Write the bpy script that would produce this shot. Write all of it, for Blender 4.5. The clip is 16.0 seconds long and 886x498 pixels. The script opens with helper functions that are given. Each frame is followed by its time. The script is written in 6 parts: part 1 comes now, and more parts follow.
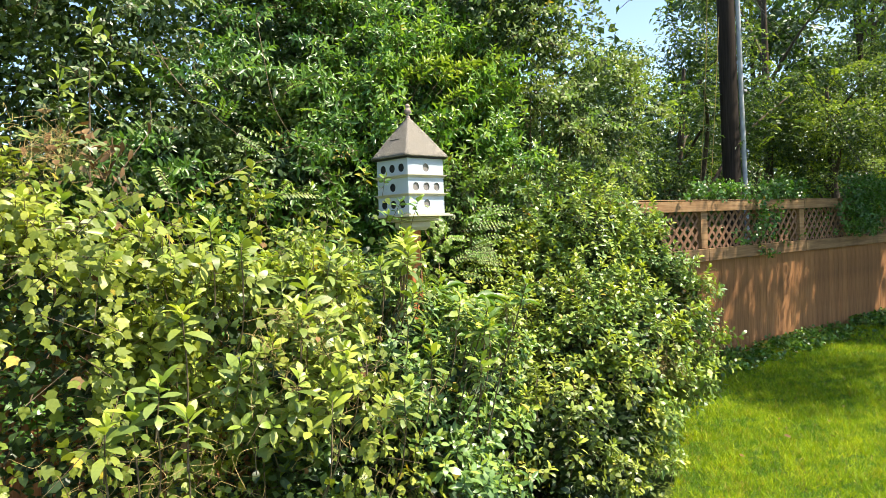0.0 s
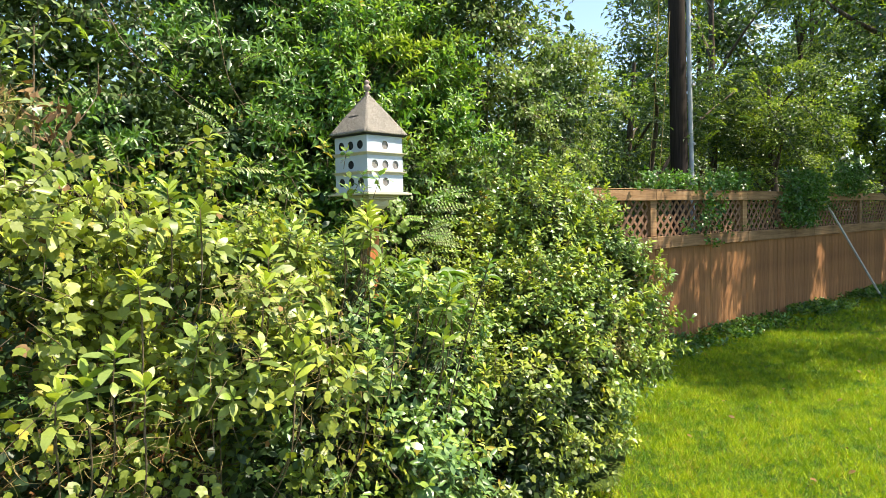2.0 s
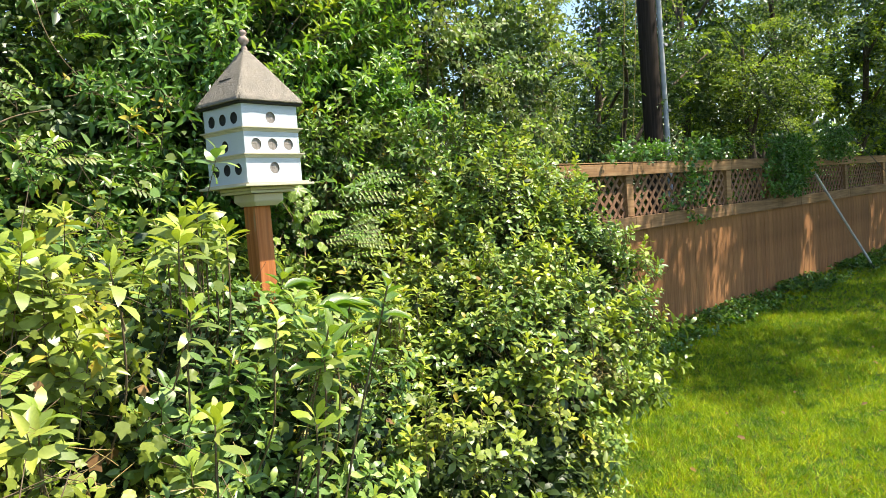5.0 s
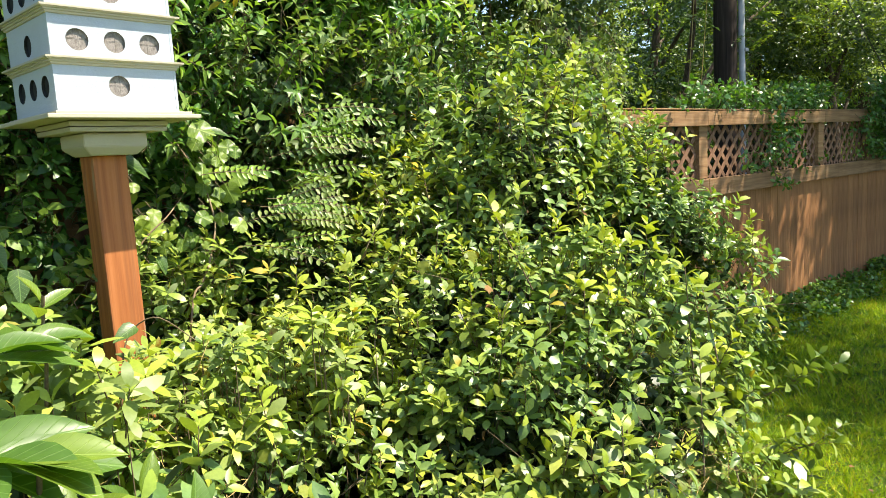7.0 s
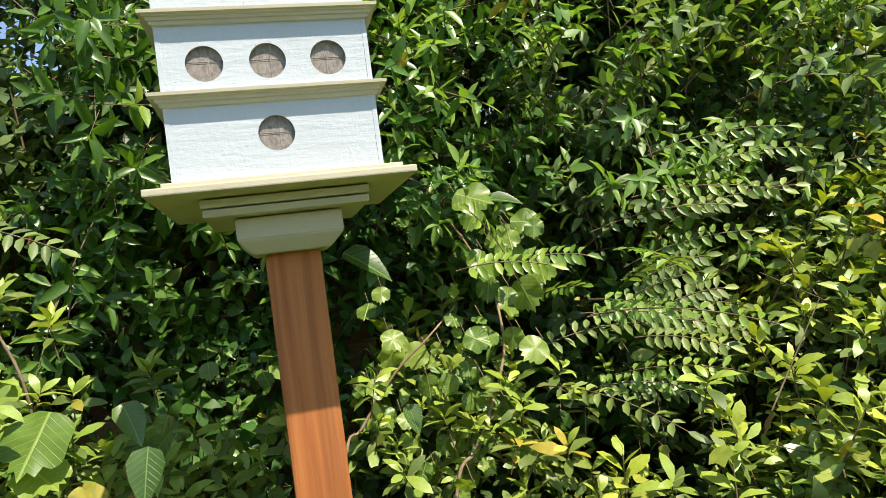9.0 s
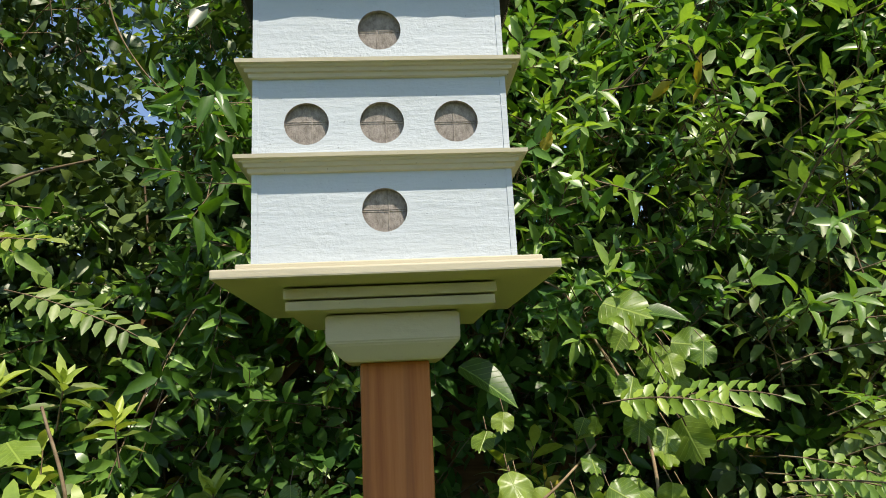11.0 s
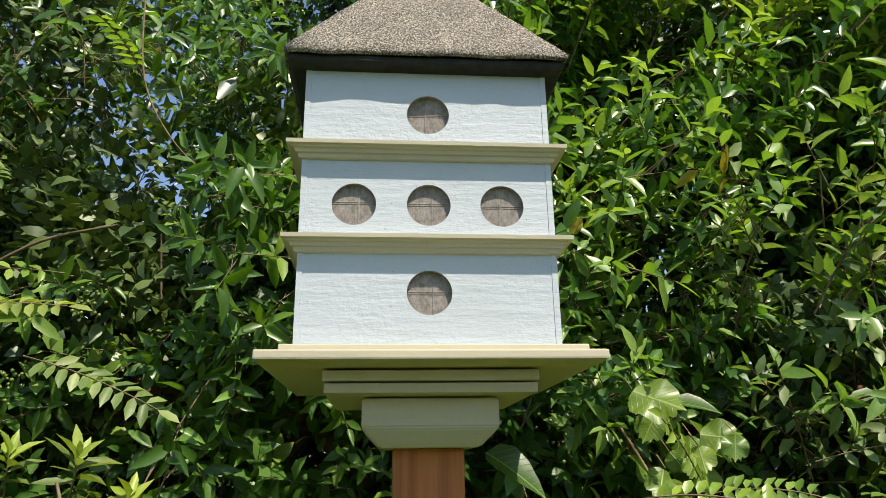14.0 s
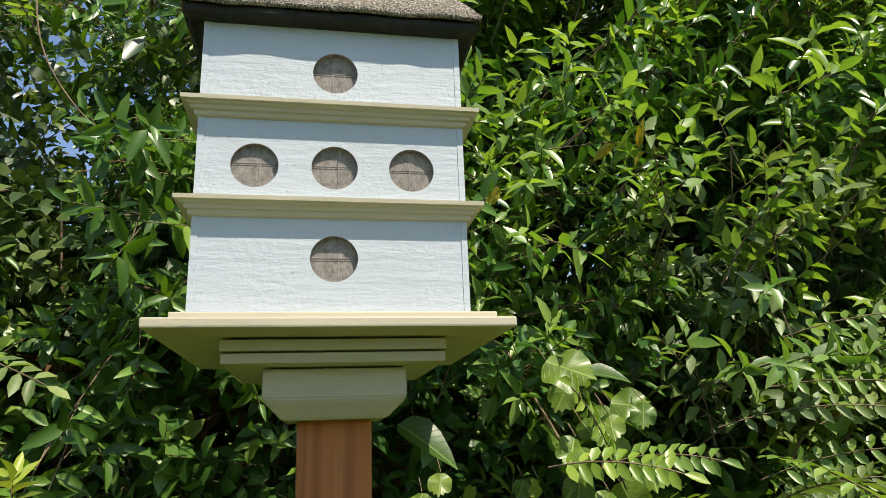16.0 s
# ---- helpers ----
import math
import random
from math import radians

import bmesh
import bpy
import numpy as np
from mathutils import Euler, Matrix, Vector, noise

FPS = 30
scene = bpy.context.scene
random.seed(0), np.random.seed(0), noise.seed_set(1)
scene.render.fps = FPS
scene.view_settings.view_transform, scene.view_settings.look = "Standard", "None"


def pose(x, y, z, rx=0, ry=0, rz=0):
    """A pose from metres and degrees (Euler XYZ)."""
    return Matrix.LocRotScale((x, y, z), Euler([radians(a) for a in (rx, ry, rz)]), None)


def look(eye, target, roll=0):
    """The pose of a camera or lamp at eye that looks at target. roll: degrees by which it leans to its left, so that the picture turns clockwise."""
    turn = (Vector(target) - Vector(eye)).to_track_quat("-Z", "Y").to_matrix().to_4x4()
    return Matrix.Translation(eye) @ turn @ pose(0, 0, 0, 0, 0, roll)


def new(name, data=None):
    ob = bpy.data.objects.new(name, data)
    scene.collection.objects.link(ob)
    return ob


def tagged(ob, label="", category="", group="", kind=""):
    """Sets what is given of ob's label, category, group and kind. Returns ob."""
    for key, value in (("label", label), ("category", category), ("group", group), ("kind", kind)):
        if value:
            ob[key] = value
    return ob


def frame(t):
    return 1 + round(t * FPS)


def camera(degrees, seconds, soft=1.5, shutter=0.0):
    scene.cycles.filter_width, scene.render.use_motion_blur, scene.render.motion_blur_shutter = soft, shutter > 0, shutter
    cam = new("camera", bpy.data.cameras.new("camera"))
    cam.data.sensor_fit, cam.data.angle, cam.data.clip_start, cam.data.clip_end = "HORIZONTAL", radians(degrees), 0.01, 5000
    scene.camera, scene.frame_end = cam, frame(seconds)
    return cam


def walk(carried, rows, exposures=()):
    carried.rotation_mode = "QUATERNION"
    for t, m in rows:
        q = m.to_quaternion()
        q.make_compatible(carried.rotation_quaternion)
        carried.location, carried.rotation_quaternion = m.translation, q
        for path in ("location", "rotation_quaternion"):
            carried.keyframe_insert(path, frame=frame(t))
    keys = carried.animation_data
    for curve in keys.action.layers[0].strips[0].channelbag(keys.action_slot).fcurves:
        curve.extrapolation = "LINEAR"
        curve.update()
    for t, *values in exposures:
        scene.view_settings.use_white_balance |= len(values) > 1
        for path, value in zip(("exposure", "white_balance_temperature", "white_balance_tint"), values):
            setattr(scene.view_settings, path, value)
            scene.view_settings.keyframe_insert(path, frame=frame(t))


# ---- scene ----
cam = camera(65.4, 16.0, 0.5)
PATH = [
    (0, (-0.081, -0.12, 1.634), (1.303, 1.323, 1.576), -2.3),
    (0.5, (-0.072, -0.131, 1.621), (1.338, 1.287, 1.593), -2.2),
    (1, (-0.091, -0.076, 1.605), (1.332, 1.329, 1.573), -2.3),
    (1.5, (-0.107, -0.035, 1.586), (1.327, 1.358, 1.508), -2.7),
    (2, (-0.098, -0.051, 1.572), (1.388, 1.284, 1.481), -1.3),
    (2.5, (-0.096, -0.093, 1.571), (1.35, 1.287, 1.534), -2.4),
    (3, (-0.105, -0.044, 1.572), (1.338, 1.341, 1.556), -2.9),
    (3.5, (-0.033, 0.047, 1.576), (1.498, 1.334, 1.55), -8.6),
    (4, (0.213, 0.173, 1.573), (1.774, 1.421, 1.498), -5.8),
    (4.2, (0.342, 0.23, 1.574), (1.901, 1.48, 1.497), -4.5),
    (6.3, (1.636, 0.964, 1.635), (3.129, 2.264, 1.347), -3.6),
    (6.5, (1.742, 1.06, 1.628), (3.27, 2.322, 1.36), -0.6),
    (7, (1.99, 1.22, 1.581), (3.436, 2.577, 1.318), -3.2),
    (7.5, (2.213, 1.483, 1.561), (3.448, 3.051, 1.433), -5.4),
    (8, (2.381, 1.67, 1.539), (3.542, 3.296, 1.429), -5.8),
    (8.5, (2.52, 1.818, 1.557), (3.295, 3.66, 1.637), -6.8),
    (9, (2.67, 1.945, 1.571), (3.157, 3.884, 1.636), -7.7),
    (9.5, (2.692, 2.077, 1.582), (3.174, 4.013, 1.723), -9.8),
    (10, (2.712, 2.159, 1.583), (2.961, 4.125, 1.853), -6.0),
    (12.5, (2.677, 2.182, 1.608), (2.795, 4.111, 2.125), -1.5),
    (13, (2.664, 2.181, 1.607), (2.767, 4.102, 2.155), -1.1),
    (13.5, (2.662, 2.182, 1.608), (2.772, 4.097, 2.175), -0.6),
    (14, (2.654, 2.183, 1.61), (2.817, 4.082, 2.214), -0.9),
    (14.5, (2.665, 2.202, 1.604), (2.922, 4.088, 2.217), -1.4),
    (15, (2.665, 2.2, 1.606), (2.961, 4.093, 2.179), -1.4),
    (15.5, (2.674, 2.214, 1.605), (3.022, 4.105, 2.154), -1.0),
    (16, (2.682, 2.207, 1.604), (3.044, 4.099, 2.142), -2.1),
]
walk(cam, [(t, look(eye, target, roll)) for t, eye, target, roll in PATH],
     [(t, stops, 6650, 13) for t, stops in ((0.0, 1.28), (4.0, 1.28), (8.0, 1.28), (9.0, 0.84), (10.0, 0.60), (12.5, 0.50), (16.0, 0.50))])

# ---- world, sun ----
SUN_EL, SUN_AZ = 60.0, 35.0          # the sun stands over the lawn, turned from -y towards +x
sun_dir = Vector((math.sin(radians(SUN_AZ)) * math.cos(radians(SUN_EL)), -math.cos(radians(SUN_AZ)) * math.cos(radians(SUN_EL)), math.sin(radians(SUN_EL))))
world = bpy.data.worlds.new("world")
scene.world = world
world.use_nodes = True
wn = world.node_tree
sky = wn.nodes.new("ShaderNodeTexSky")
sky.sky_type, sky.sun_disc = "NISHITA", False
sky.sun_elevation, sky.sun_rotation = radians(SUN_EL), radians(180 - SUN_AZ)
sky.air_density, sky.dust_density = 1.0, 0.7
sky.ozone_density = 2.2
wn.nodes["Background"].inputs[1].default_value = 0.130
wn.links.new(sky.outputs[0], wn.nodes["Background"].inputs[0])
sun = bpy.data.lights.new("sun", "SUN")
sun.energy, sun.angle, sun.color = 4.85, radians(0.53), (1.0, 0.925, 0.775)
sun_ob = new("sun", sun)
sun_ob.matrix_world = look(sun_dir * 30, (0, 0, 0))


# ---- materials ----
class Mat:
    """A node material with small helpers."""

    def __init__(self, name):
        self.m = bpy.data.materials.new(name)
        self.m.use_nodes = True
        self.t = self.m.node_tree
        self.b = self.t.nodes["Principled BSDF"]
        self.out = self.t.nodes["Material Output"]

    def node(self, kind, **inputs):
        n = self.t.nodes.new(kind)
        for k, v in inputs.items():
            self.put(n.inputs[k.replace("_", " ")], v)
        return n

    def put(self, socket, v):
        if isinstance(v, bpy.types.NodeSocket):
            self.t.links.new(v, socket)
        else:
            socket.default_value = v

    def noise(self, scale, detail=4.0, rough=0.55, stretch=(1, 1, 1), coords="Object"):
        c = self.t.nodes.new("ShaderNodeTexCoord")
        mp = self.node("ShaderNodeMapping", Vector=c.outputs[coords])
        mp.inputs["Scale"].default_value = stretch
        n = self.node("ShaderNodeTexNoise", Vector=mp.outputs[0], Scale=scale, Detail=detail, Roughness=rough)
        return n.outputs["Fac"]

    def ramp(self, fac, *stops):
        r = self.t.nodes.new("ShaderNodeValToRGB")
        self.put(r.inputs[0], fac)
        e = r.color_ramp.elements
        while len(e) < len(stops):
            e.new(0.5)
        for el, (p, c) in zip(e, stops):
            el.position, el.color = p, (*c, 1) if len(c) == 3 else c
        return r.outputs[0]

    def mix(self, fac, a, b, mode="MIX"):
        n = self.t.nodes.new("ShaderNodeMix")
        n.data_type, n.blend_type = "RGBA", mode
        for s, v in ((n.inputs[0], fac), (n.inputs[6], a), (n.inputs[7], b)):
            self.put(s, (*v, 1) if isinstance(v, tuple) and len(v) == 3 else v)
        return n.outputs[2]

    def bump(self, height, strength=0.3, distance=0.002):
        n = self.node("ShaderNodeBump", Height=height, Strength=strength, Distance=distance)
        self.put(self.b.inputs["Normal"], n.outputs[0])

    def done(self, color=None, rough=None, spec=None):
        if color is not None:
            self.put(self.b.inputs["Base Color"], (*color, 1) if isinstance(color, tuple) and len(color) == 3 else color)
        if rough is not None:
            self.put(self.b.inputs["Roughness"], rough)
        if spec is not None:
            self.b.inputs["Specular IOR Level"].default_value = spec
        return self.m


def leaf_mat(name, dark, light, through_col, rough=0.38, amount=0.35, spots=None, sheen=0.5):
    m = Mat(name)
    g = m.t.nodes.new("ShaderNodeNewGeometry")
    per = m.ramp(g.outputs["Random Per Island"], (0.0, dark), (0.7, tuple((a + b) / 2 for a, b in zip(dark, light))), (1.0, light))
    patch = m.ramp(m.noise(3.1, 3.0), (0.32, (0.70, 0.80, 0.95)), (0.5, (1.0, 1.0, 1.0)), (0.68, (1.20, 1.12, 0.88)))
    col = m.mix(1.0, per, patch, "MULTIPLY")
    o = m.t.nodes.new("ShaderNodeObjectInfo")
    col = m.mix(1.0, col, m.ramp(o.outputs["Random"], (0.0, (0.86, 0.93, 1.10)), (1.0, (1.14, 1.06, 0.92))), "MULTIPLY")
    fine = m.noise(140.0, 3.0)
    col = m.mix(0.35, col, m.ramp(fine, (0.3, (0.6, 0.65, 0.5)), (0.65, (1.15, 1.15, 1.1))), "MULTIPLY")
    if spots:
        mask = m.ramp(m.noise(38.0, 4.0), (0.62, (0, 0, 0)), (0.68, (1, 1, 1)))
        col = m.mix(mask, col, spots)
    m.done(col, rough, sheen)
    m.bump(fine, 0.25, 0.0006)
    tr = m.node("ShaderNodeBsdfTranslucent")
    m.put(tr.inputs[0], m.mix(1.0, col, through_col, "MULTIPLY"))
    mx = m.node("ShaderNodeMixShader")
    mx.inputs[0].default_value = amount
    m.t.links.new(m.b.outputs[0], mx.inputs[1])
    m.t.links.new(tr.outputs[0], mx.inputs[2])
    m.t.links.new(mx.outputs[0], m.out.inputs[0])
    return m.m


def wood_mat(name, a, b, c, scale=9.0, along=(1, 1, 0.06), rough=0.75, per_piece=True):
    m = Mat(name)
    grain = m.noise(scale * 6, 6.0, 0.65, along)
    broad = m.noise(1.7, 3.0)
    col = m.ramp(grain, (0.3, a), (0.52, b), (0.75, c))
    col = m.mix(0.6, col, m.ramp(broad, (0.3, (0.62, 0.58, 0.55)), (0.7, (1.2, 1.12, 1.05))), "MULTIPLY")
    if per_piece:
        o = m.t.nodes.new("ShaderNodeObjectInfo")
        col = m.mix(0.7, col, m.ramp(o.outputs["Random"], (0, (0.75, 0.72, 0.7)), (1, (1.15, 1.1, 1.05))), "MULTIPLY")
    streak = m.ramp(m.noise(11.0, 5.0, 0.6, (1, 1, 0.05)), (0.55, (1, 1, 1)), (0.72, (0.5, 0.45, 0.42)))
    col = m.mix(0.45, col, streak, "MULTIPLY")
    m.bump(grain, 0.5, 0.003)
    return m.done(col, rough, 0.25)


LEAF_HEDGE = leaf_mat("hedge_leaf", (0.115, 0.168, 0.031), (0.325, 0.385, 0.088), (1.35, 1.45, 0.45), 0.38, 0.19, sheen=0.5)
LEAF_BRIGHT = leaf_mat("bright_hedge_leaf", (0.150, 0.190, 0.026), (0.370, 0.405, 0.066), (1.35, 1.4, 0.45), 0.40, 0.22, sheen=0.45)
LEAF_SHRUB = leaf_mat("shrub_leaf", (0.095, 0.175, 0.034), (0.275, 0.385, 0.095), (1.35, 1.5, 0.45), 0.38, 0.22, sheen=0.5)
LEAF_YOUNG = leaf_mat("young_leaf", (0.250, 0.340, 0.036), (0.450, 0.530, 0.090), (1.2, 1.2, 0.45), 0.42, 0.30)
LEAF_FRESH = leaf_mat("fresh_leaf", (0.160, 0.285, 0.042), (0.320, 0.455, 0.090), (1.3, 1.35, 0.40), 0.36, 0.40, sheen=0.5)
# Two darkened leaf greens: shade among the leaves is put into the colour.
LEAF_SHADED = leaf_mat("shaded_leaf", (0.038, 0.076, 0.022), (0.100, 0.155, 0.047), (1.3, 1.4, 0.5), 0.42, 0.12, sheen=0.4)
LEAF_DEEP_SHADED = leaf_mat("deep_shaded_leaf", (0.018, 0.040, 0.012), (0.055, 0.092, 0.027), (1.3, 1.4, 0.5), 0.45, 0.10, sheen=0.35)
LEAF_YELLOW = leaf_mat("yellow_leaf", (0.36, 0.30, 0.03), (0.52, 0.42, 0.06), (1.2, 1.1, 0.5), 0.5, 0.35, (0.28, 0.12, 0.02))
LEAF_GLOSSY = leaf_mat("glossy_leaf", (0.040, 0.110, 0.018), (0.150, 0.290, 0.055), (1.45, 1.6, 0.4), 0.33, 0.28, sheen=0.42)
LEAF_GREYGREEN = leaf_mat("grey_green_leaf", (0.140, 0.205, 0.055), (0.300, 0.375, 0.115), (1.4, 1.5, 0.45), 0.45, 0.32, sheen=0.4)
LEAF_IVY = leaf_mat("ivy_leaf", (0.165, 0.215, 0.024), (0.34, 0.385, 0.058), (1.35, 1.3, 0.45), 0.45, 0.40)
LEAF_GRAPE = leaf_mat("grape_leaf", (0.12, 0.18, 0.030), (0.24, 0.30, 0.07), (1.3, 1.3, 0.5), 0.5, 0.42, (0.26, 0.24, 0.08))
LEAF_TREE = leaf_mat("tree_leaf", (0.024, 0.060, 0.019), (0.110, 0.185, 0.056), (1.8, 1.8, 0.6), 0.40, 0.28, sheen=0.7)
LEAF_TREE_LIGHT = leaf_mat("light_tree_leaf", (0.14, 0.24, 0.030), (0.28, 0.40, 0.065), (1.5, 1.4, 0.5), 0.45, 0.44)
LEAF_DEAD = leaf_mat("dead_leaf", (0.13, 0.065, 0.022), (0.30, 0.18, 0.075), (1.2, 1.0, 0.7), 0.8, 0.15, sheen=0.2)
GRASS_DEEP = leaf_mat("deep_grass_blade", (0.070, 0.190, 0.010), (0.24, 0.40, 0.026), (1.35, 1.3, 0.2), 0.60, 0.22, sheen=0.22)
GRASS = leaf_mat("grass_blade", (0.135, 0.275, 0.010), (0.53, 0.63, 0.028), (1.35, 1.3, 0.2), 0.60, 0.28, sheen=0.22)

def veined_leaf(name, dark, light, through_col, vein=1.45):
    """A broad leaf with a pale midrib and side veins, laid out along the leaf itself."""
    m = Mat(name)
    c = m.t.nodes.new("ShaderNodeTexCoord")
    s = m.node("ShaderNodeSeparateXYZ", Vector=c.outputs["Generated"])

    def calc(op, a, b2=0.0):
        n = m.t.nodes.new("ShaderNodeMath")
        n.operation = op
        m.put(n.inputs[0], a)
        m.put(n.inputs[1], b2)
        return n.outputs[0]
    off = calc("ABSOLUTE", calc("SUBTRACT", s.outputs[0], 0.5))
    rib = m.ramp(off, (0.010, (1, 1, 1)), (0.028, (0, 0, 0)))
    side = calc("FRACT", calc("MULTIPLY", calc("SUBTRACT", s.outputs[1], calc("MULTIPLY", off, 0.55)), 9.0))
    veins = m.ramp(calc("ABSOLUTE", calc("SUBTRACT", side, 0.5)), (0.02, (0.55, 0.55, 0.55)), (0.07, (0, 0, 0)))
    o = m.t.nodes.new("ShaderNodeObjectInfo")
    col = m.ramp(o.outputs["Random"], (0, dark), (1, light))
    blot = m.noise(3.0, 5.0, 0.6, (1, 1, 1), "Generated")
    col = m.mix(0.7, col, m.ramp(blot, (0.3, (0.7, 0.75, 0.6)), (0.7, (1.15, 1.12, 1.0))), "MULTIPLY")
    mark = m.mix(1.0, rib, veins, "LIGHTEN")
    col = m.mix(mark, col, tuple(v * vein + 0.02 for v in light))
    m.bump(mark, 0.5, 0.0012)
    m.done(col, 0.38, 0.6)
    tr = m.node("ShaderNodeBsdfTranslucent")
    m.put(tr.inputs[0], m.mix(1.0, col, through_col, "MULTIPLY"))
    mx = m.node("ShaderNodeMixShader")
    mx.inputs[0].default_value = 0.40
    m.t.links.new(m.b.outputs[0], mx.inputs[1])
    m.t.links.new(tr.outputs[0], mx.inputs[2])
    m.t.links.new(mx.outputs[0], m.out.inputs[0])
    return m.m


LEAF_BIG = veined_leaf("broad_leaf", (0.075, 0.165, 0.024), (0.13, 0.235, 0.040), (1.4, 1.4, 0.5), 1.2)
LEAF_BIG_YOUNG = veined_leaf("young_broad_leaf", (0.125, 0.225, 0.024), (0.205, 0.30, 0.038), (1.3, 1.2, 0.5), 1.15)
LEAF_GRAPE_VEINED = veined_leaf("veined_grape_leaf", (0.11, 0.21, 0.030), (0.27, 0.37, 0.06), (1.4, 1.4, 0.5), 1.12)
LEAF_HEART = veined_leaf("heart_leaf", (0.055, 0.125, 0.022), (0.11, 0.20, 0.040), (1.5, 1.5, 0.5))
BARK = wood_mat("bark", (0.045, 0.035, 0.027), (0.10, 0.08, 0.06), (0.19, 0.165, 0.13), 6.0, (1, 1, 0.15), 0.9)
TWIG = wood_mat("twig_bark", (0.10, 0.075, 0.05), (0.18, 0.14, 0.084), (0.28, 0.24, 0.18), 8.0, (1, 1, 1), 0.85)
POLE_WOOD = wood_mat("dark_pole_wood", (0.014, 0.010, 0.008), (0.030, 0.022, 0.017), (0.055, 0.042, 0.032), 7.0, (1, 1, 0.03), 0.85)
FENCE_WOOD = wood_mat("fence_wood", (0.19, 0.088, 0.034), (0.32, 0.158, 0.062), (0.42, 0.240, 0.108), 7.0, (1, 1, 0.05), 0.8)
RAIL_WOOD = wood_mat("rail_wood", (0.18, 0.102, 0.048), (0.30, 0.185, 0.090), (0.40, 0.275, 0.150), 7.0, (0.05, 1, 1), 0.8)
LATTICE_WOOD = wood_mat("lattice_wood", (0.15, 0.085, 0.05), (0.25, 0.145, 0.085), (0.33, 0.21, 0.13), 7.0, (0.3, 1, 0.3), 0.8)


def post_mat():
    """Reddish stain on pine: long grain, darker latewood lines, grey worn streaks and a few specks."""
    m = Mat("stained_post_wood")
    grain = m.noise(60.0, 6.0, 0.65, (1, 1, 0.035))
    lines = m.noise(26.0, 3.0, 0.5, (1, 1, 0.03))
    col = m.ramp(grain, (0.3, (0.30, 0.092, 0.025)), (0.52, (0.43, 0.150, 0.043)), (0.75, (0.52, 0.205, 0.072)))
    col = m.mix(m.ramp(lines, (0.44, (0, 0, 0)), (0.50, (0.6, 0.6, 0.6)), (0.55, (0, 0, 0))), col, (0.24, 0.085, 0.030))
    worn = m.ramp(m.noise(20.0, 5.0, 0.6, (1, 1, 0.10)), (0.60, (0, 0, 0)), (0.66, (0.7, 0.7, 0.7)))
    col = m.mix(worn, col, (0.36, 0.27, 0.17))
    specks = m.ramp(m.noise(210.0, 2.0), (0.76, (0, 0, 0)), (0.79, (1, 1, 1)))
    col = m.mix(specks, col, (0.10, 0.05, 0.025))
    m.bump(m.mix(0.5, grain, lines), 0.6, 0.003)
    return m.done(col, 0.62, 0.3)


POST_WOOD = post_mat()


def paint_mat(name, base, dirt, scale=60.0, strength=0.5, distance=0.0015):
    m = Mat(name)
    brush = m.noise(scale, 6.0, 0.65, (0.22, 0.22, 1.4))
    lumps = m.noise(scale * 2.4, 3.0, 0.6)
    col = m.mix(m.ramp(m.noise(8.0, 5.0), (0.5, (0, 0, 0)), (0.8, (0.55, 0.55, 0.55))), base, dirt)
    specks = m.ramp(m.noise(260.0, 2.0), (0.72, (0, 0, 0)), (0.76, (1, 1, 1)))
    col = m.mix(specks, col, tuple(0.55 * c for c in base))
    daubs = m.ramp(m.noise(9.0, 3.0), (0.42, (0.25, 0.25, 0.25)), (0.68, (1, 1, 1)))
    h = m.mix(0.5, brush, m.mix(daubs, (0.5, 0.5, 0.5), lumps))
    m.bump(h, strength, distance)
    return m.done(col, 0.6, 0.35)


WHITE = paint_mat("white_paint", (0.472, 0.525, 0.562), (0.40, 0.442, 0.46), 50.0, 0.95, 0.0030)
CREAM = paint_mat("cream_paint", (0.51, 0.465, 0.335), (0.39, 0.355, 0.25), 45.0, 0.6, 0.002)


def hole_mat():
    m = Mat("grey_cover_board")
    g = m.noise(150.0, 6.0, 0.75, (1, 1, 0.7))
    m.bump(g, 0.8, 0.0015)
    return m.done(m.ramp(g, (0.3, (0.13, 0.115, 0.10)), (0.52, (0.265, 0.24, 0.212)), (0.72, (0.36, 0.33, 0.30))), 0.9, 0.2)


def roof_mat():
    m = Mat("granule_roof_felt")
    gran = m.noise(480.0, 2.0, 0.6)
    mid = m.noise(26.0, 5.0)
    col = m.ramp(gran, (0.34, (0.036, 0.034, 0.030)), (0.5, (0.175, 0.160, 0.132)), (0.64, (0.50, 0.46, 0.40)))
    col = m.mix(0.6, col, m.ramp(mid, (0.3, (0.7, 0.7, 0.68)), (0.7, (1.15, 1.1, 1.0))), "MULTIPLY")
    m.bump(gran, 1.0, 0.0025)
    return m.done(col, 0.95, 0.2)


HOLE, ROOF = hole_mat(), roof_mat()


def plain_mat(name, a, b, scale=20.0, rough=0.7, metal=0.0):
    m = Mat(name)
    n = m.noise(scale, 5.0)
    m.b.inputs["Metallic"].default_value = metal
    m.bump(n, 0.3, 0.002)
    return m.done(m.ramp(n, (0.3, a), (0.7, b)), rough, 0.4)


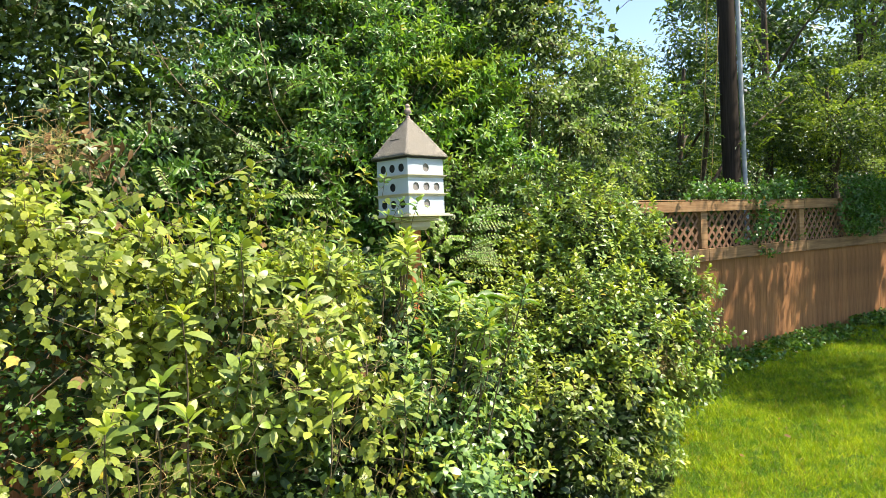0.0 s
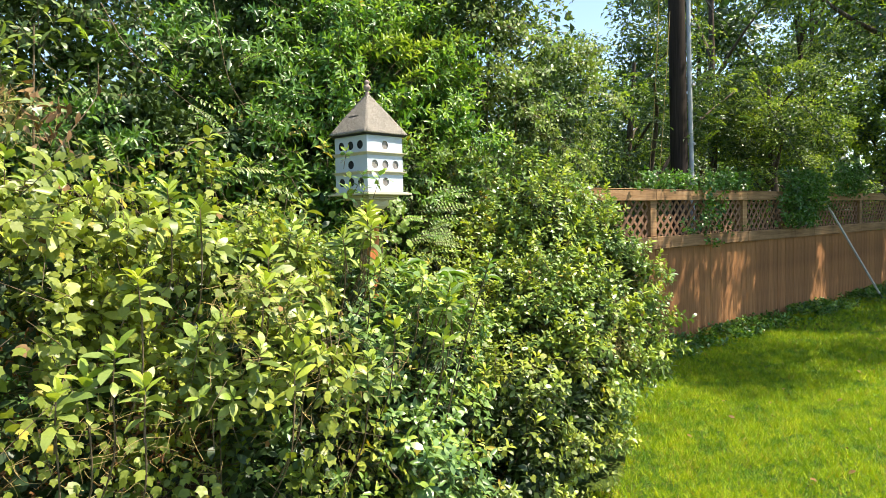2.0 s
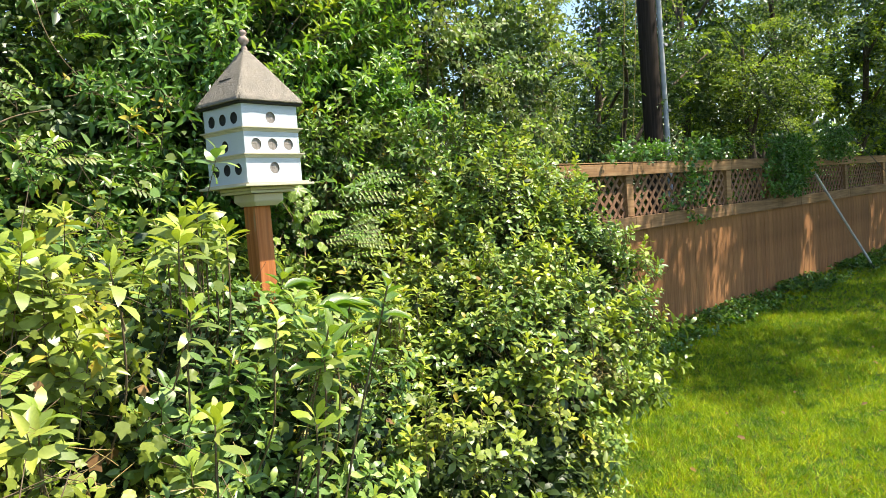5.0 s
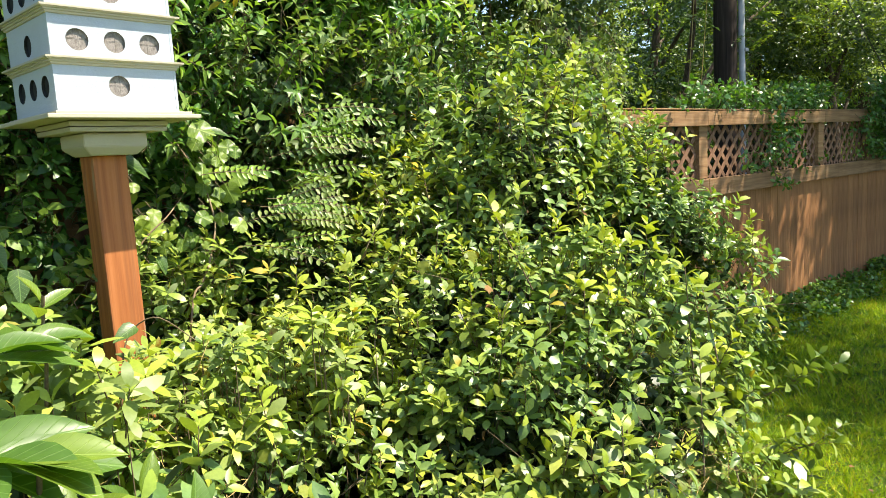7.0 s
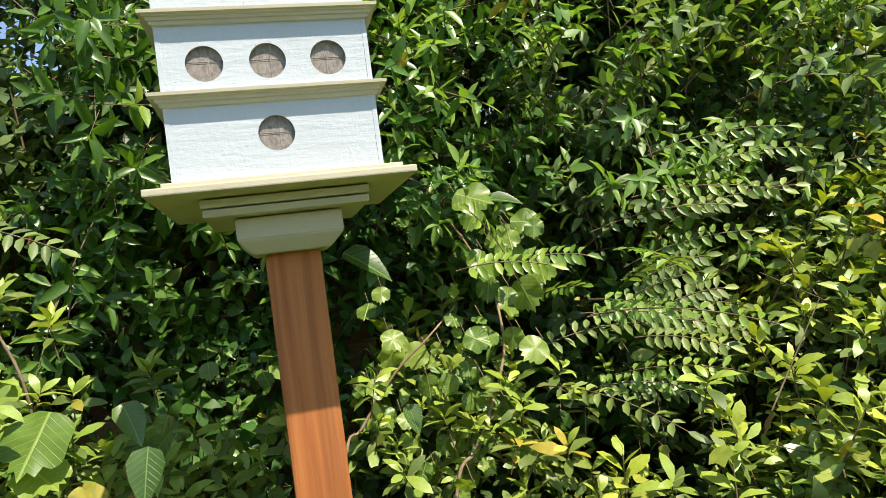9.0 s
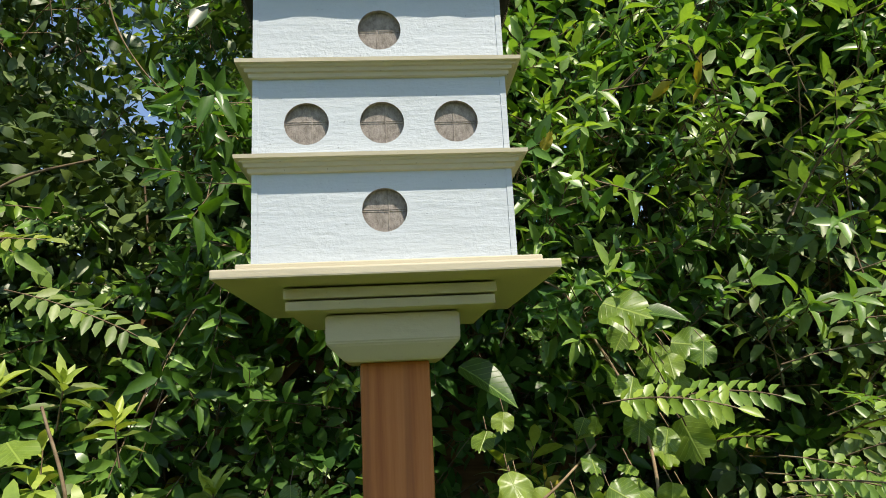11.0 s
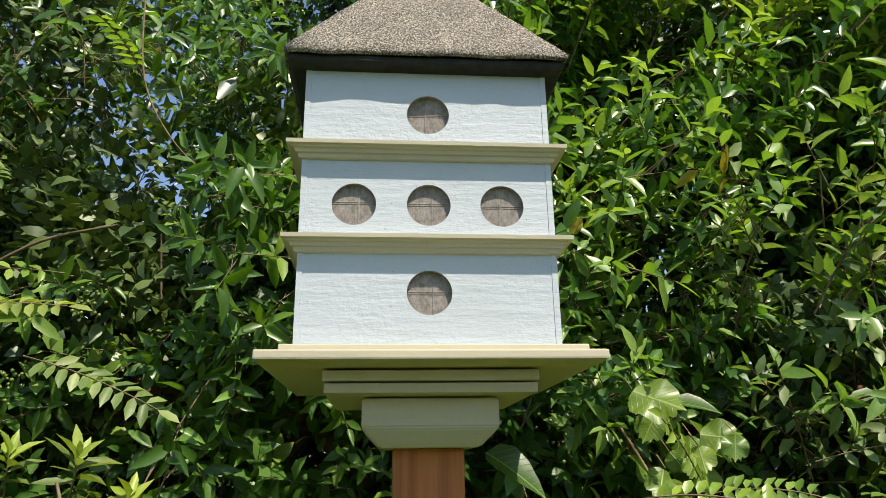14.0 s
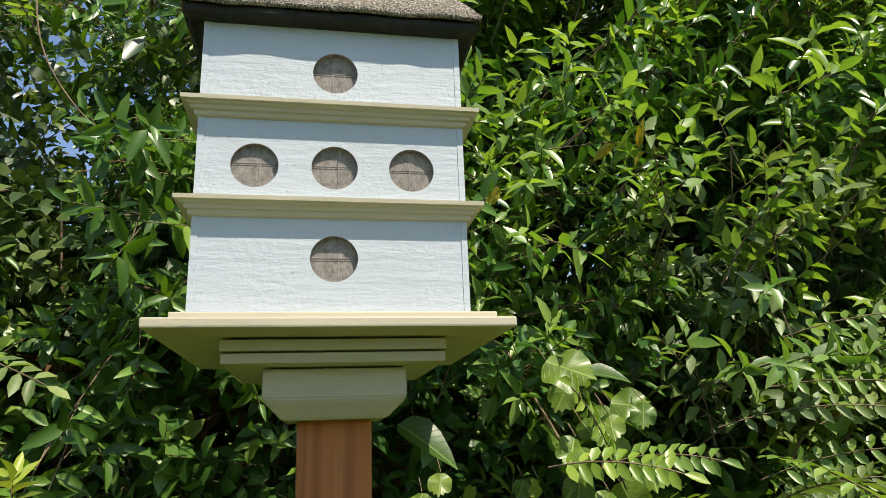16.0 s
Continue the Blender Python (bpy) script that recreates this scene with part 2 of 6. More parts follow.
FELT_EDGE = plain_mat("black_felt_edge", (0.010, 0.011, 0.010), (0.035, 0.035, 0.03), 70.0, 0.9)
# Near-black for one wall's holes: the shade inside them put into colour.
HOLE_SHADE = plain_mat("hole_shade_board", (0.012, 0.014, 0.013), (0.035, 0.036, 0.032), 60.0, 0.9)
FINIAL = plain_mat("weathered_pink_wood", (0.24, 0.17, 0.14), (0.44, 0.34, 0.29), 60.0, 0.85)
CONDUIT = plain_mat("grey_conduit", (0.36, 0.37, 0.39), (0.52, 0.53, 0.55), 9.0, 0.5)
WIRE = plain_mat("dull_wire", (0.06, 0.06, 0.06), (0.12, 0.12, 0.12), 30.0, 0.5, 0.6)
GUARD = plain_mat("pale_guy_guard", (0.45, 0.45, 0.42), (0.62, 0.62, 0.58), 12.0, 0.5)
BERRY = plain_mat("green_berry", (0.10, 0.15, 0.03), (0.17, 0.22, 0.05), 90.0, 0.4)


def soil_mat():
    m = Mat("lawn_soil")
    n, f2 = m.noise(1.1, 5.0), m.noise(38.0, 6.0, 0.7)
    col = m.ramp(f2, (0.3, (0.022, 0.040, 0.008)), (0.55, (0.058, 0.090, 0.010)), (0.8, (0.125, 0.155, 0.018)))
    col = m.mix(0.6, col, m.ramp(n, (0.3, (0.75, 0.8, 0.7)), (0.7, (1.2, 1.1, 0.9))), "MULTIPLY")
    m.bump(f2, 0.8, 0.02)
    return m.done(col, 0.9, 0.2)


def litter_mat():
    m = Mat("leaf_litter")
    n = m.noise(30.0, 6.0, 0.7)
    m.bump(n, 0.8, 0.02)
    return m.done(m.ramp(n, (0.3, (0.035, 0.024, 0.015)), (0.6, (0.085, 0.055, 0.03)), (0.85, (0.16, 0.11, 0.06))), 0.95, 0.1)


SOIL, LITTER = soil_mat(), litter_mat()
rng = np.random.default_rng(7)


# ---- mesh helpers ----
def mesh(name, V, F, mats, mi=None, smooth=True):
    me = bpy.data.meshes.new(name)
    me.from_pydata(np.asarray(V, dtype=float), [], np.asarray(F, dtype=int))
    for m in mats:
        me.materials.append(m)
    n = len(me.polygons)
    if mi is not None:
        me.polygons.foreach_set("material_index", np.asarray(mi, dtype=np.int32))
    me.polygons.foreach_set("use_smooth", np.full(n, smooth, dtype=bool))
    me.update()
    return me


def empty(name, label, category, at=(0, 0, 0), turn=0.0, group=""):
    ob = new(name)
    ob.matrix_world = pose(*at, 0, 0, turn)
    return tagged(ob, label, category, group)


def part(name, bm, material, parent, label="", kind=""):
    me = bpy.data.meshes.new(name)
    bm.to_mesh(me)
    bm.free()
    me.materials.append(material)
    ob = new(name, me)
    ob.parent = parent
    return tagged(ob, label, kind=kind)


def box(bm, x0, x1, y0, y1, z0, z1, bevel=0.0, jitter=0.0):
    vs = [bm.verts.new((x, y, z)) for x in (x0, x1) for y in (y0, y1) for z in (z0, z1)]
    fs = [bm.faces.new([vs[i] for i in f]) for f in ((0, 1, 3, 2), (4, 6, 7, 5), (0, 4, 5, 1), (2, 3, 7, 6), (0, 2, 6, 4), (1, 5, 7, 3))]
    if jitter:
        for v in vs:
            v.co += Vector([random.uniform(-jitter, jitter) for _ in range(3)])
    if bevel:
        es = list({e for f in fs for e in f.edges})
        bmesh.ops.bevel(bm, geom=es, offset=bevel, segments=2, affect="EDGES", profile=0.6)
    return bm


def tube_arrays(pts, r0, r1, sides=6):
    pts = np.asarray(pts, float)
    n = len(pts)
    d = np.gradient(pts, axis=0)
    d /= np.linalg.norm(d, axis=1)[:, None]
    ref = np.array((0.31, 0.87, 0.38))
    a = np.cross(d, ref)
    a /= np.linalg.norm(a, axis=1)[:, None]
    b = np.cross(d, a)
    r = np.linspace(r0, r1, n)[:, None, None]
    th = np.arange(sides) * 2 * np.pi / sides
    V = pts[:, None] + r * (np.cos(th)[None, :, None] * a[:, None] + np.sin(th)[None, :, None] * b[:, None])
    F = []
    for i in range(n - 1):
        for j in range(sides):
            p, q = i * sides + j, i * sides + (j + 1) % sides
            F += [(p, q, q + sides), (p, q + sides, p + sides)]
    return V.reshape(-1, 3), np.array(F)


def spline(pts, per=6):
    """Catmull-Rom points through pts."""
    p = np.asarray(pts, float)
    p = np.vstack([2 * p[0] - p[1], p, 2 * p[-1] - p[-2]])
    out = []
    for i in range(1, len(p) - 2):
        for t in np.arange(per) / per:
            out.append(0.5 * (2 * p[i] + (p[i + 1] - p[i - 1]) * t + (2 * p[i - 1] - 5 * p[i] + 4 * p[i + 1] - p[i + 2]) * t * t + (3 * p[i] - p[i - 1] - 3 * p[i + 1] + p[i + 2]) * t ** 3))
    out.append(p[-2])
    return np.array(out)


def tube(name, pts, r0, r1, material, parent=None, sides=8, label=""):
    V, F = tube_arrays(pts, r0, r1, sides)
    ob = new(name, mesh(name, V, F, [material]))
    ob.parent = parent
    return tagged(ob, label)


# ---- leaves ----
def blade(sections, fold=0.10, droop=0.16):
    """A pointed leaf, 1 long and 1 wide: sections are (along, width)."""
    v, f = [(0, 0, 0)], []
    for y, w in sections:
        z = -droop * y * y
        v += [(-w / 2, y, z + fold * w), (0, y, z), (w / 2, y, z + fold * w)]
    v.append((0, 1, -droop))
    f += [(0, 2, 1), (0, 3, 2)]
    for i in range(len(sections) - 1):
        a, b = 1 + 3 * i, 4 + 3 * i
        f += [(a, a + 1, b + 1), (a, b + 1, b), (a + 1, a + 2, b + 2), (a + 1, b + 2, b + 1)]
    a, e = 1 + 3 * (len(sections) - 1), len(v) - 1
    f += [(a, a + 1, e), (a + 1, a + 2, e)]
    return np.array(v, float), np.array(f)


def lobed(outline, teeth=0.0):
    """A palmate leaf with its stalk at the origin: outline of (angle, reach) for one half, from the tip round to the stalk."""
    half = [(math.radians(a), r * (1 - teeth * (k % 2))) for k, (a, r) in enumerate(outline)]
    ring = half + [(-a, r) for a, r in reversed(half) if a > 0]
    v, f = [(0, 0.40, -0.04)], []
    for a, r in ring:
        v.append((r * math.sin(a), 0.40 + r * math.cos(a), 0.05 * math.cos(4 * a) - 0.25 * r * r))
    n = len(ring)
    for k in range(n):
        f.append((0, 1 + (k + 1) % n, 1 + k))
    return np.array(v, float), np.array(f)


OVATE = blade([(0.30, 0.95), (0.66, 0.80)])


def strip(sections, cup=0.07, droop=0.22):
    """A smooth oval leaf without a fold, 1 long and 1 wide."""
    v, f = [(0, 0, 0)], []
    for y, w in sections:
        for sd in (-1, 1):
            v.append((sd * w / 2, y, cup * w - droop * y * y))
    v.append((0, 1, -droop))
    f += [(0, 2, 1)]
    for k in range(len(sections) - 1):
        a = 1 + 2 * k
        f += [(a, a + 1, a + 3), (a, a + 3, a + 2)]
    a = 2 * len(sections) - 1
    f += [(a, a + 1, a + 2)]
    return np.array(v, float), np.array(f)


OBOVATE = strip([(0.22, 0.55), (0.52, 1.0), (0.82, 0.70)])
SIMPLE = blade([(0.30, 0.8), (0.68, 0.9)], 0.10, 0.15)
CARD = (np.array(((0, 0, 0), (-0.5, 0.36, 0.08), (0.5, 0.36, 0.02), (-0.44, 0.70, 0.04), (0.44, 0.70, -0.03), (0, 1, -0.14))), np.array(((0, 2, 1), (1, 2, 4), (1, 4, 3), (3, 4, 5))))
IVY = lobed(((0, 0.62), (24, 0.40), (48, 0.34), (68, 0.52), (92, 0.38), (125, 0.46), (160, 0.40)))
GRAPE = lobed(((0, 0.64), (10, 0.55), (20, 0.56), (32, 0.48), (42, 0.51), (56, 0.58), (66, 0.51), (80, 0.53), (94, 0.47), (110, 0.53), (126, 0.48), (144, 0.50), (160, 0.42)), 0.09)
DIAMOND = (np.array(((0, 0, 0), (-0.5, 0.5, 0.08), (0, 1, -0.1), (0.5, 0.5, 0.08))), np.array(((0, 2, 1), (0, 3, 2))))
BROAD = blade([(0.08, 0.30), (0.20, 0.66), (0.36, 0.94), (0.52, 1.0), (0.68, 0.86), (0.82, 0.58), (0.92, 0.28)], 0.13, 0.22)


LIGHT = np.array(sun_dir)
OPEN = np.array((0.15, -0.72, 0.68))      # out over the lawn and up
UP = np.array((0.0, 0.0, 1.0))


def unit(a):
    return a / np.maximum(np.linalg.norm(a, axis=-1, keepdims=True), 1e-9)


class Foliage:
    """Collects leaves and stems of one plant."""

    def __init__(self):
        self.V, self.F, self.M, self.n = [], [], [], 0
        self.sV, self.sF, self.sn = [], [], 0

    def leaves(self, shape, P, D, N, L, W, mi):
        tv, tf = shape
        P, D, N = np.asarray(P, float), unit(np.asarray(D, float)), np.asarray(N, float)
        N = unit(N - (N * D).sum(1, keepdims=True) * D)
        S = np.cross(D, N)
        k, n = len(tv), len(P)
        L, W = np.broadcast_to(L, n)[:, None, None], np.broadcast_to(W, n)[:, None, None]
        bend = rng.uniform(0.3, 1.9, n)[:, None, None]
        V = P[:, None] + tv[None, :, 1:2] * L * D[:, None] + tv[None, :, 0:1] * W * S[:, None] + tv[None, :, 2:3] * bend * L * N[:, None]
        self.V.append(V.reshape(-1, 3))
        self.F.append((tf[None] + (np.arange(n) * k)[:, None, None] + self.n).reshape(-1, 3))
        self.M.append(np.repeat(np.broadcast_to(mi, n), len(tf)))
        self.n += n * k

    def stems(self, A, B, r):
        """Thin three-sided twigs from A to B."""
        A, B = np.asarray(A, float), np.asarray(B, float)
        d = unit(B - A)
        a = unit(np.cross(d, np.array((0.31, 0.87, 0.38))))
        b = np.cross(d, a)
        n = len(A)
        r = np.broadcast_to(r, n)[:, None]
        rings = []
        for base, k in ((A, 1.0), (B, 0.6)):
            for th in (0, 2.094, 4.189):
                rings.append(base + k * r * (math.cos(th) * a + math.sin(th) * b))
        V = np.stack(rings, 1)
        tf = np.array([(0, 1, 4), (0, 4, 3), (1, 2, 5), (1, 5, 4), (2, 0, 3), (2, 3, 5)])
        self.sV.append(V.reshape(-1, 3))
        self.sF.append((tf[None] + (np.arange(n) * 6)[:, None, None] + self.sn).reshape(-1, 3))
        self.sn += n * 6

    def shoots(self, B, d, Ls, count, shape, L, W, mature=0, young=1, young_share=0.4, spread=(78, 28), other=None, other_share=0.0, stem=0.0016, crowd=1.0, apex=0.55, sky=0.45, rough=0.30, face=None):
        """Leafy shoots: whorls of leaves spiralling up a short stem, their faces turned to the light."""
        B, d = np.asarray(B, float), unit(np.asarray(d, float))
        m = len(B)
        Ls = np.broadcast_to(Ls, m)
        ref = unit(rng.normal(size=(m, 3)))
        a = unit(np.cross(d, ref))
        b = np.cross(d, a)
        fresh = rng.random(m) < young_share
        tint = rng.random(m) < other_share
        for j in range(count):
            s = (j + 0.6) / count
            th = j * 2.4 + rng.uniform(-0.4, 0.4, m)
            rad = np.cos(th)[:, None] * a + np.sin(th)[:, None] * b
            ang = np.radians(spread[0] + (spread[1] - spread[0]) * s ** 1.3 + rng.uniform(-14, 14, m))[:, None]
            D = np.cos(ang) * d + np.sin(ang) * rad
            D[:, 2] -= 0.12 * (1 - s)
            size = (0.72 + 0.5 * math.sin(math.pi * min(1.0, s * 0.9 + 0.1))) * rng.uniform(0.75, 1.15, m)
            mi = np.where(fresh & (s > apex), young, mature)
            if other is not None:
                mi = np.where(tint & (rng.random(m) < 0.3), other, mi)
            N = d * (1 - sky) + (LIGHT if face is None else face) * (1.3 * sky) + rng.normal(scale=rough, size=(m, 3))
            self.leaves(shape, B + d * (Ls * s ** crowd)[:, None], D, N, L * size, W * size, mi)
        self.stems(B - d * (Ls * 0.4)[:, None], B + d * (Ls * 0.95)[:, None], stem)

    def frond(self, P, D, N, length, pairs, leaf_l, leaf_w, mi, shape=SIMPLE, sag=0.25):
        """Pinnate leaves: a stalk with pairs of leaflets, one more at the tip."""
        P, D, N = np.asarray(P, float), unit(np.asarray(D, float)), np.asarray(N, float)
        N = unit(N - (N * D).sum(1, keepdims=True) * D)
        S = np.cross(D, N)
        m = len(P)
        length = np.broadcast_to(length, m)[:, None]
        prev = P
        for k in range(pairs + 1):
            s = 0.15 + 0.85 * k / pairs
            q = P + D * length * s - np.array((0, 0, 1.0)) * sag * length * s * s
            self.stems(prev, q, 0.0016)
            t = unit(q - prev)
            prev = q
            if k == pairs:
                self.leaves(shape, q, t, N, leaf_l, leaf_w, mi)
            else:
                for sd in (-1, 1):
                    dd = 0.45 * t + sd * S + rng.normal(scale=0.10, size=(m, 3))
                    dd[:, 2] -= 0.12
                    self.leaves(shape, q, dd, N + rng.normal(scale=0.2, size=(m, 3)), leaf_l * rng.uniform(0.85, 1.1, m), leaf_w, mi)

    def build(self, name, parent, mats, stem_mat=None, leaf_name="foliage"):
        V, F, M = np.concatenate(self.V), np.concatenate(self.F), np.concatenate(self.M)
        ob = new(leaf_name, mesh(leaf_name, V, F, mats, M))
        ob.parent = parent
        tagged(ob, kind="stuff")
        if self.sV:
            st = new("branchwork", mesh("branchwork", np.concatenate(self.sV), np.concatenate(self.sF), [stem_mat or TWIG]))
            st.parent = parent
            tagged(st, kind="stuff")
        return ob


def on_blobs(blobs, n, shell=(0.72, 1.06), lump=0.13, freq=2.6, floor=0.03, inner=0.66):
    """Points and outward normals on the skin of a union of ellipsoids."""
    C, R = np.array([b[:3] for b in blobs], float), np.array([b[3:] for b in blobs], float)
    area = (R[:, 0] * R[:, 1] + R[:, 1] * R[:, 2] + R[:, 0] * R[:, 2])
    which = rng.choice(len(C), n, p=area / area.sum())
    u = unit(rng.normal(size=(n, 3)))
    k = rng.uniform(*shell, n) ** 0.7
    bump = 1 + lump * (np.sin(freq * 2.1 * (C[which] + R[which] * u)[:, 0] + 1.3) * np.sin(freq * 2.7 * (C[which] + R[which] * u)[:, 2] + 0.4) + 0.7 * np.sin(freq * 4.3 * (C[which] + R[which] * u)[:, 0] + freq * 3.1 * (C[which] + R[which] * u)[:, 1]))
    P = C[which] + R[which] * u * (k * bump)[:, None]
    N = unit(u / R[which])
    keep = P[:, 2] > floor
    for c, r in zip(C, R):
        keep &= (((P - c) / r) ** 2).sum(1) > inner ** 2
    return P[keep], N[keep]


def sprays(P, N, k, reach, droop=0.35, lift=0.45):
    """Arching twigs that grow out from P: k tips along each, with the way each tip points, and the twigs' pieces."""
    m = len(P)
    d0 = unit(N * 0.75 + UP * lift + rng.normal(scale=0.35, size=(m, 3)))
    side = unit(np.cross(d0, UP) + 1e-6)
    L = reach * rng.uniform(0.6, 1.35, m)[:, None]
    T, D, A, B = [], [], [], []
    prev = P - d0 * L * 0.35
    for j in range(k):
        s = (j + 0.7) / k
        q = P + d0 * L * (s - 0.35) - UP * droop * L * s * s
        A.append(prev)
        B.append(q)
        t = unit(q - prev)
        prev = q
        sd = (1 if j % 2 else -1) if j < k - 1 else 0
        T.append(q + side * sd * 0.01)
        D.append(unit(t + side * sd * 0.95 + rng.normal(scale=0.22, size=(m, 3))))
    return np.concatenate(T), np.concatenate(D), np.concatenate(A), np.concatenate(B)


# ---- ground ----
def ground():
    bm = bmesh.new()
    n = 60
    xs = [math.copysign(abs(i / 30) ** 2.2 * 400, i) + 5 for i in range(-30, 31)]
    rows = []
    for y in xs:
        rows.append([bm.verts.new((x, y - 5, 0.0)) for x in xs])
    for i in range(n):
        for j in range(n):
            bm.faces.new((rows[i][j], rows[i][j + 1], rows[i + 1][j + 1], rows[i + 1][j]))
    me = bpy.data.meshes.new("ground")
    bm.to_mesh(me)
    bm.free()
    me.materials.append(SOIL)
    return tagged(new("ground", me), "green lawn soil reaching out to the woods", "ground", kind="structure")


ground()


def litter_bed():
    """Brown leaf litter under the hedge and the fence, a hand above the lawn soil."""
    V, F = [], []
    nx, ny = 60, 14
    for i in range(nx + 1):
        for j in range(ny + 1):
            x = -6 + 11.2 * i / nx
            y0 = 2.2 + 0.25 * math.sin(1.7 * x) - 0.2 * math.sin(0.6 * x + 1)
            y = y0 + (6.5 - y0) * j / ny
            edge = min(1.0, j / 2, i / 2, (nx - i) / 2, (ny - j) / 2)
            V.append((x, y, -0.02 + 0.05 * edge + 0.012 * math.sin(5 * x) * math.sin(4 * y) * edge))
    for i in range(nx):
        for j in range(ny):
            a = i * (ny + 1) + j
            F.append((a, a + ny + 1, a + ny + 2))
            F.append((a, a + ny + 2, a + 1))
    tagged(new("litter_bed", mesh("litter_bed", V, F, [LITTER])), "brown leaf litter bed under the hedge", "leaf litter", kind="structure")


litter_bed()

# ---- fence ----
FENCE_X, FENCE_Y, FENCE_TURN = 7.45, 3.46, -6.5
BAY = 2.30
fence = empty("fence", "reddish brown board fence with a lattice top, overgrown by vines", "fence", (FENCE_X, FENCE_Y, 0), FENCE_TURN)


def fence_parts():
    first, last = -5, 8
    for k in range(first, last + 1):
        x = k * BAY
        bm = bmesh.new()
        box(bm, x - 0.065, x + 0.065, 0.025, 0.11, -0.3, 1.72, 0.006)
        box(bm, x - 0.064, x + 0.064, -0.005, 0.026, 1.297, 1.713, 0.004)
        part("post", bm, RAIL_WOOD, fence)
    for k in range(first, last):
        x = k * BAY
        for name, z0, z1, y0, y1 in (("top_rail", 1.715, 1.83, -0.045, -0.006), ("middle_rail", 1.155, 1.295, -0.056, -0.008), ("cap_board", 1.832, 1.842, -0.048, 0.10)):
            bm = bmesh.new()
            d = random.uniform(-0.006, 0.006)
            box(bm, x + 0.002, x + BAY - 0.002, y0, y1, z0 + d, z1 + d, 0.005)
            part(name, bm, RAIL_WOOD, fence)
    # boards, butted, each a little out of line
    w = 0.1435
    widths = [mesh_board(w, h) for h in (1.150, 1.153, 1.147)]
    i = 0
    x = first * BAY
    while x < last * BAY - 0.1:
        ob = new("plank", widths[i % 3])
        ob.parent = fence
        ob.matrix_local = pose(x + w / 2, random.uniform(0.0, 0.0025), 0.0, 0, 0, random.uniform(-0.3, 0.3))
        x += w + (random.uniform(0.0015, 0.003) if i % 4 == 1 else 0.0003)
        i += 1
    # lattice: slats of the bays beside the hedge as pieces, the rest joined
    slat = mesh_slat(0.60)
    rest = bmesh.new()
    step = 0.145
    for k in range(first, last):
        near = -1 <= k <= 1
        x = k * BAY + 0.07 - 0.36
        while x < (k + 1) * BAY - 0.07:
            for sgn, y in ((1, 0.030), (-1, 0.039)):
                x0 = x if sgn > 0 else x + 0.42
                a, b = clip_slat(x0, sgn, k * BAY + 0.066, (k + 1) * BAY - 0.066)
                if b - a < 0.03:
                    continue
                za, zb = 1.290 + a, 1.290 + b
                p0, p1 = Vector((x0 + sgn * a, y, za)), Vector((x0 + sgn * b, y, zb))
                if near:
                    ob = new("slat", slat)
                    ob.parent = fence
                    ob.matrix_local = Matrix.Translation((p0 + p1) / 2) @ Matrix.Rotation(radians(-45 * sgn), 4, "Y") @ Matrix.Diagonal(((p1 - p0).length / 0.60, 1, 1, 1))
                else:
                    u, n = (p1 - p0).normalized(), Vector((-sgn * 0.7071, 0, 0.7071)) * 0.018
                    vs = [rest.verts.new(q + Vector((0, dy, 0))) for dy in (-0.0035, 0.0035) for q in (p0 - n, p1 - n, p1 + n, p0 + n)]
                    for f in ((0, 1, 2, 3), (7, 6, 5, 4), (0, 4, 5, 1), (1, 5, 6, 2), (2, 6, 7, 3), (3, 7, 4, 0)):
                        rest.faces.new([vs[j] for j in f])
            x += step
    part("lattice", rest, LATTICE_WOOD, fence, kind="stuff")


def clip_slat(x0, sgn, lo, hi, height=0.425):
    """Range of the height along a 45 degree slat that stays between lo and hi."""
    a, b = 0.0, height
    if sgn > 0:
        a, b = max(a, lo - x0), min(b, hi - x0)
    else:
        a, b = max(a, x0 - hi), min(b, x0 - lo)
    return a, b


def mesh_board(w, h):
    bm = bmesh.new()
    box(bm, -w / 2, w / 2, 0.0, 0.019, 0.0, h, 0.0016)
    me = bpy.data.meshes.new("plank")
    bm.to_mesh(me)
    bm.free()
    me.materials.append(FENCE_WOOD)
    return me


def mesh_slat(l):
    bm = bmesh.new()
    box(bm, -l / 2, l / 2, -0.0035, 0.0035, -0.018, 0.018)
    me = bpy.data.meshes.new("slat")
    bm.to_mesh(me)
    bm.free()
    me.materials.append(LATTICE_WOOD)
    return me


# ---- the birdhouse ----
HX, HY, HALF = 2.700, 3.0415, 0.1415
house = empty("birdhouse", "white three-storey wooden martin house on a reddish post", "birdhouse", (HX, HY, 0))


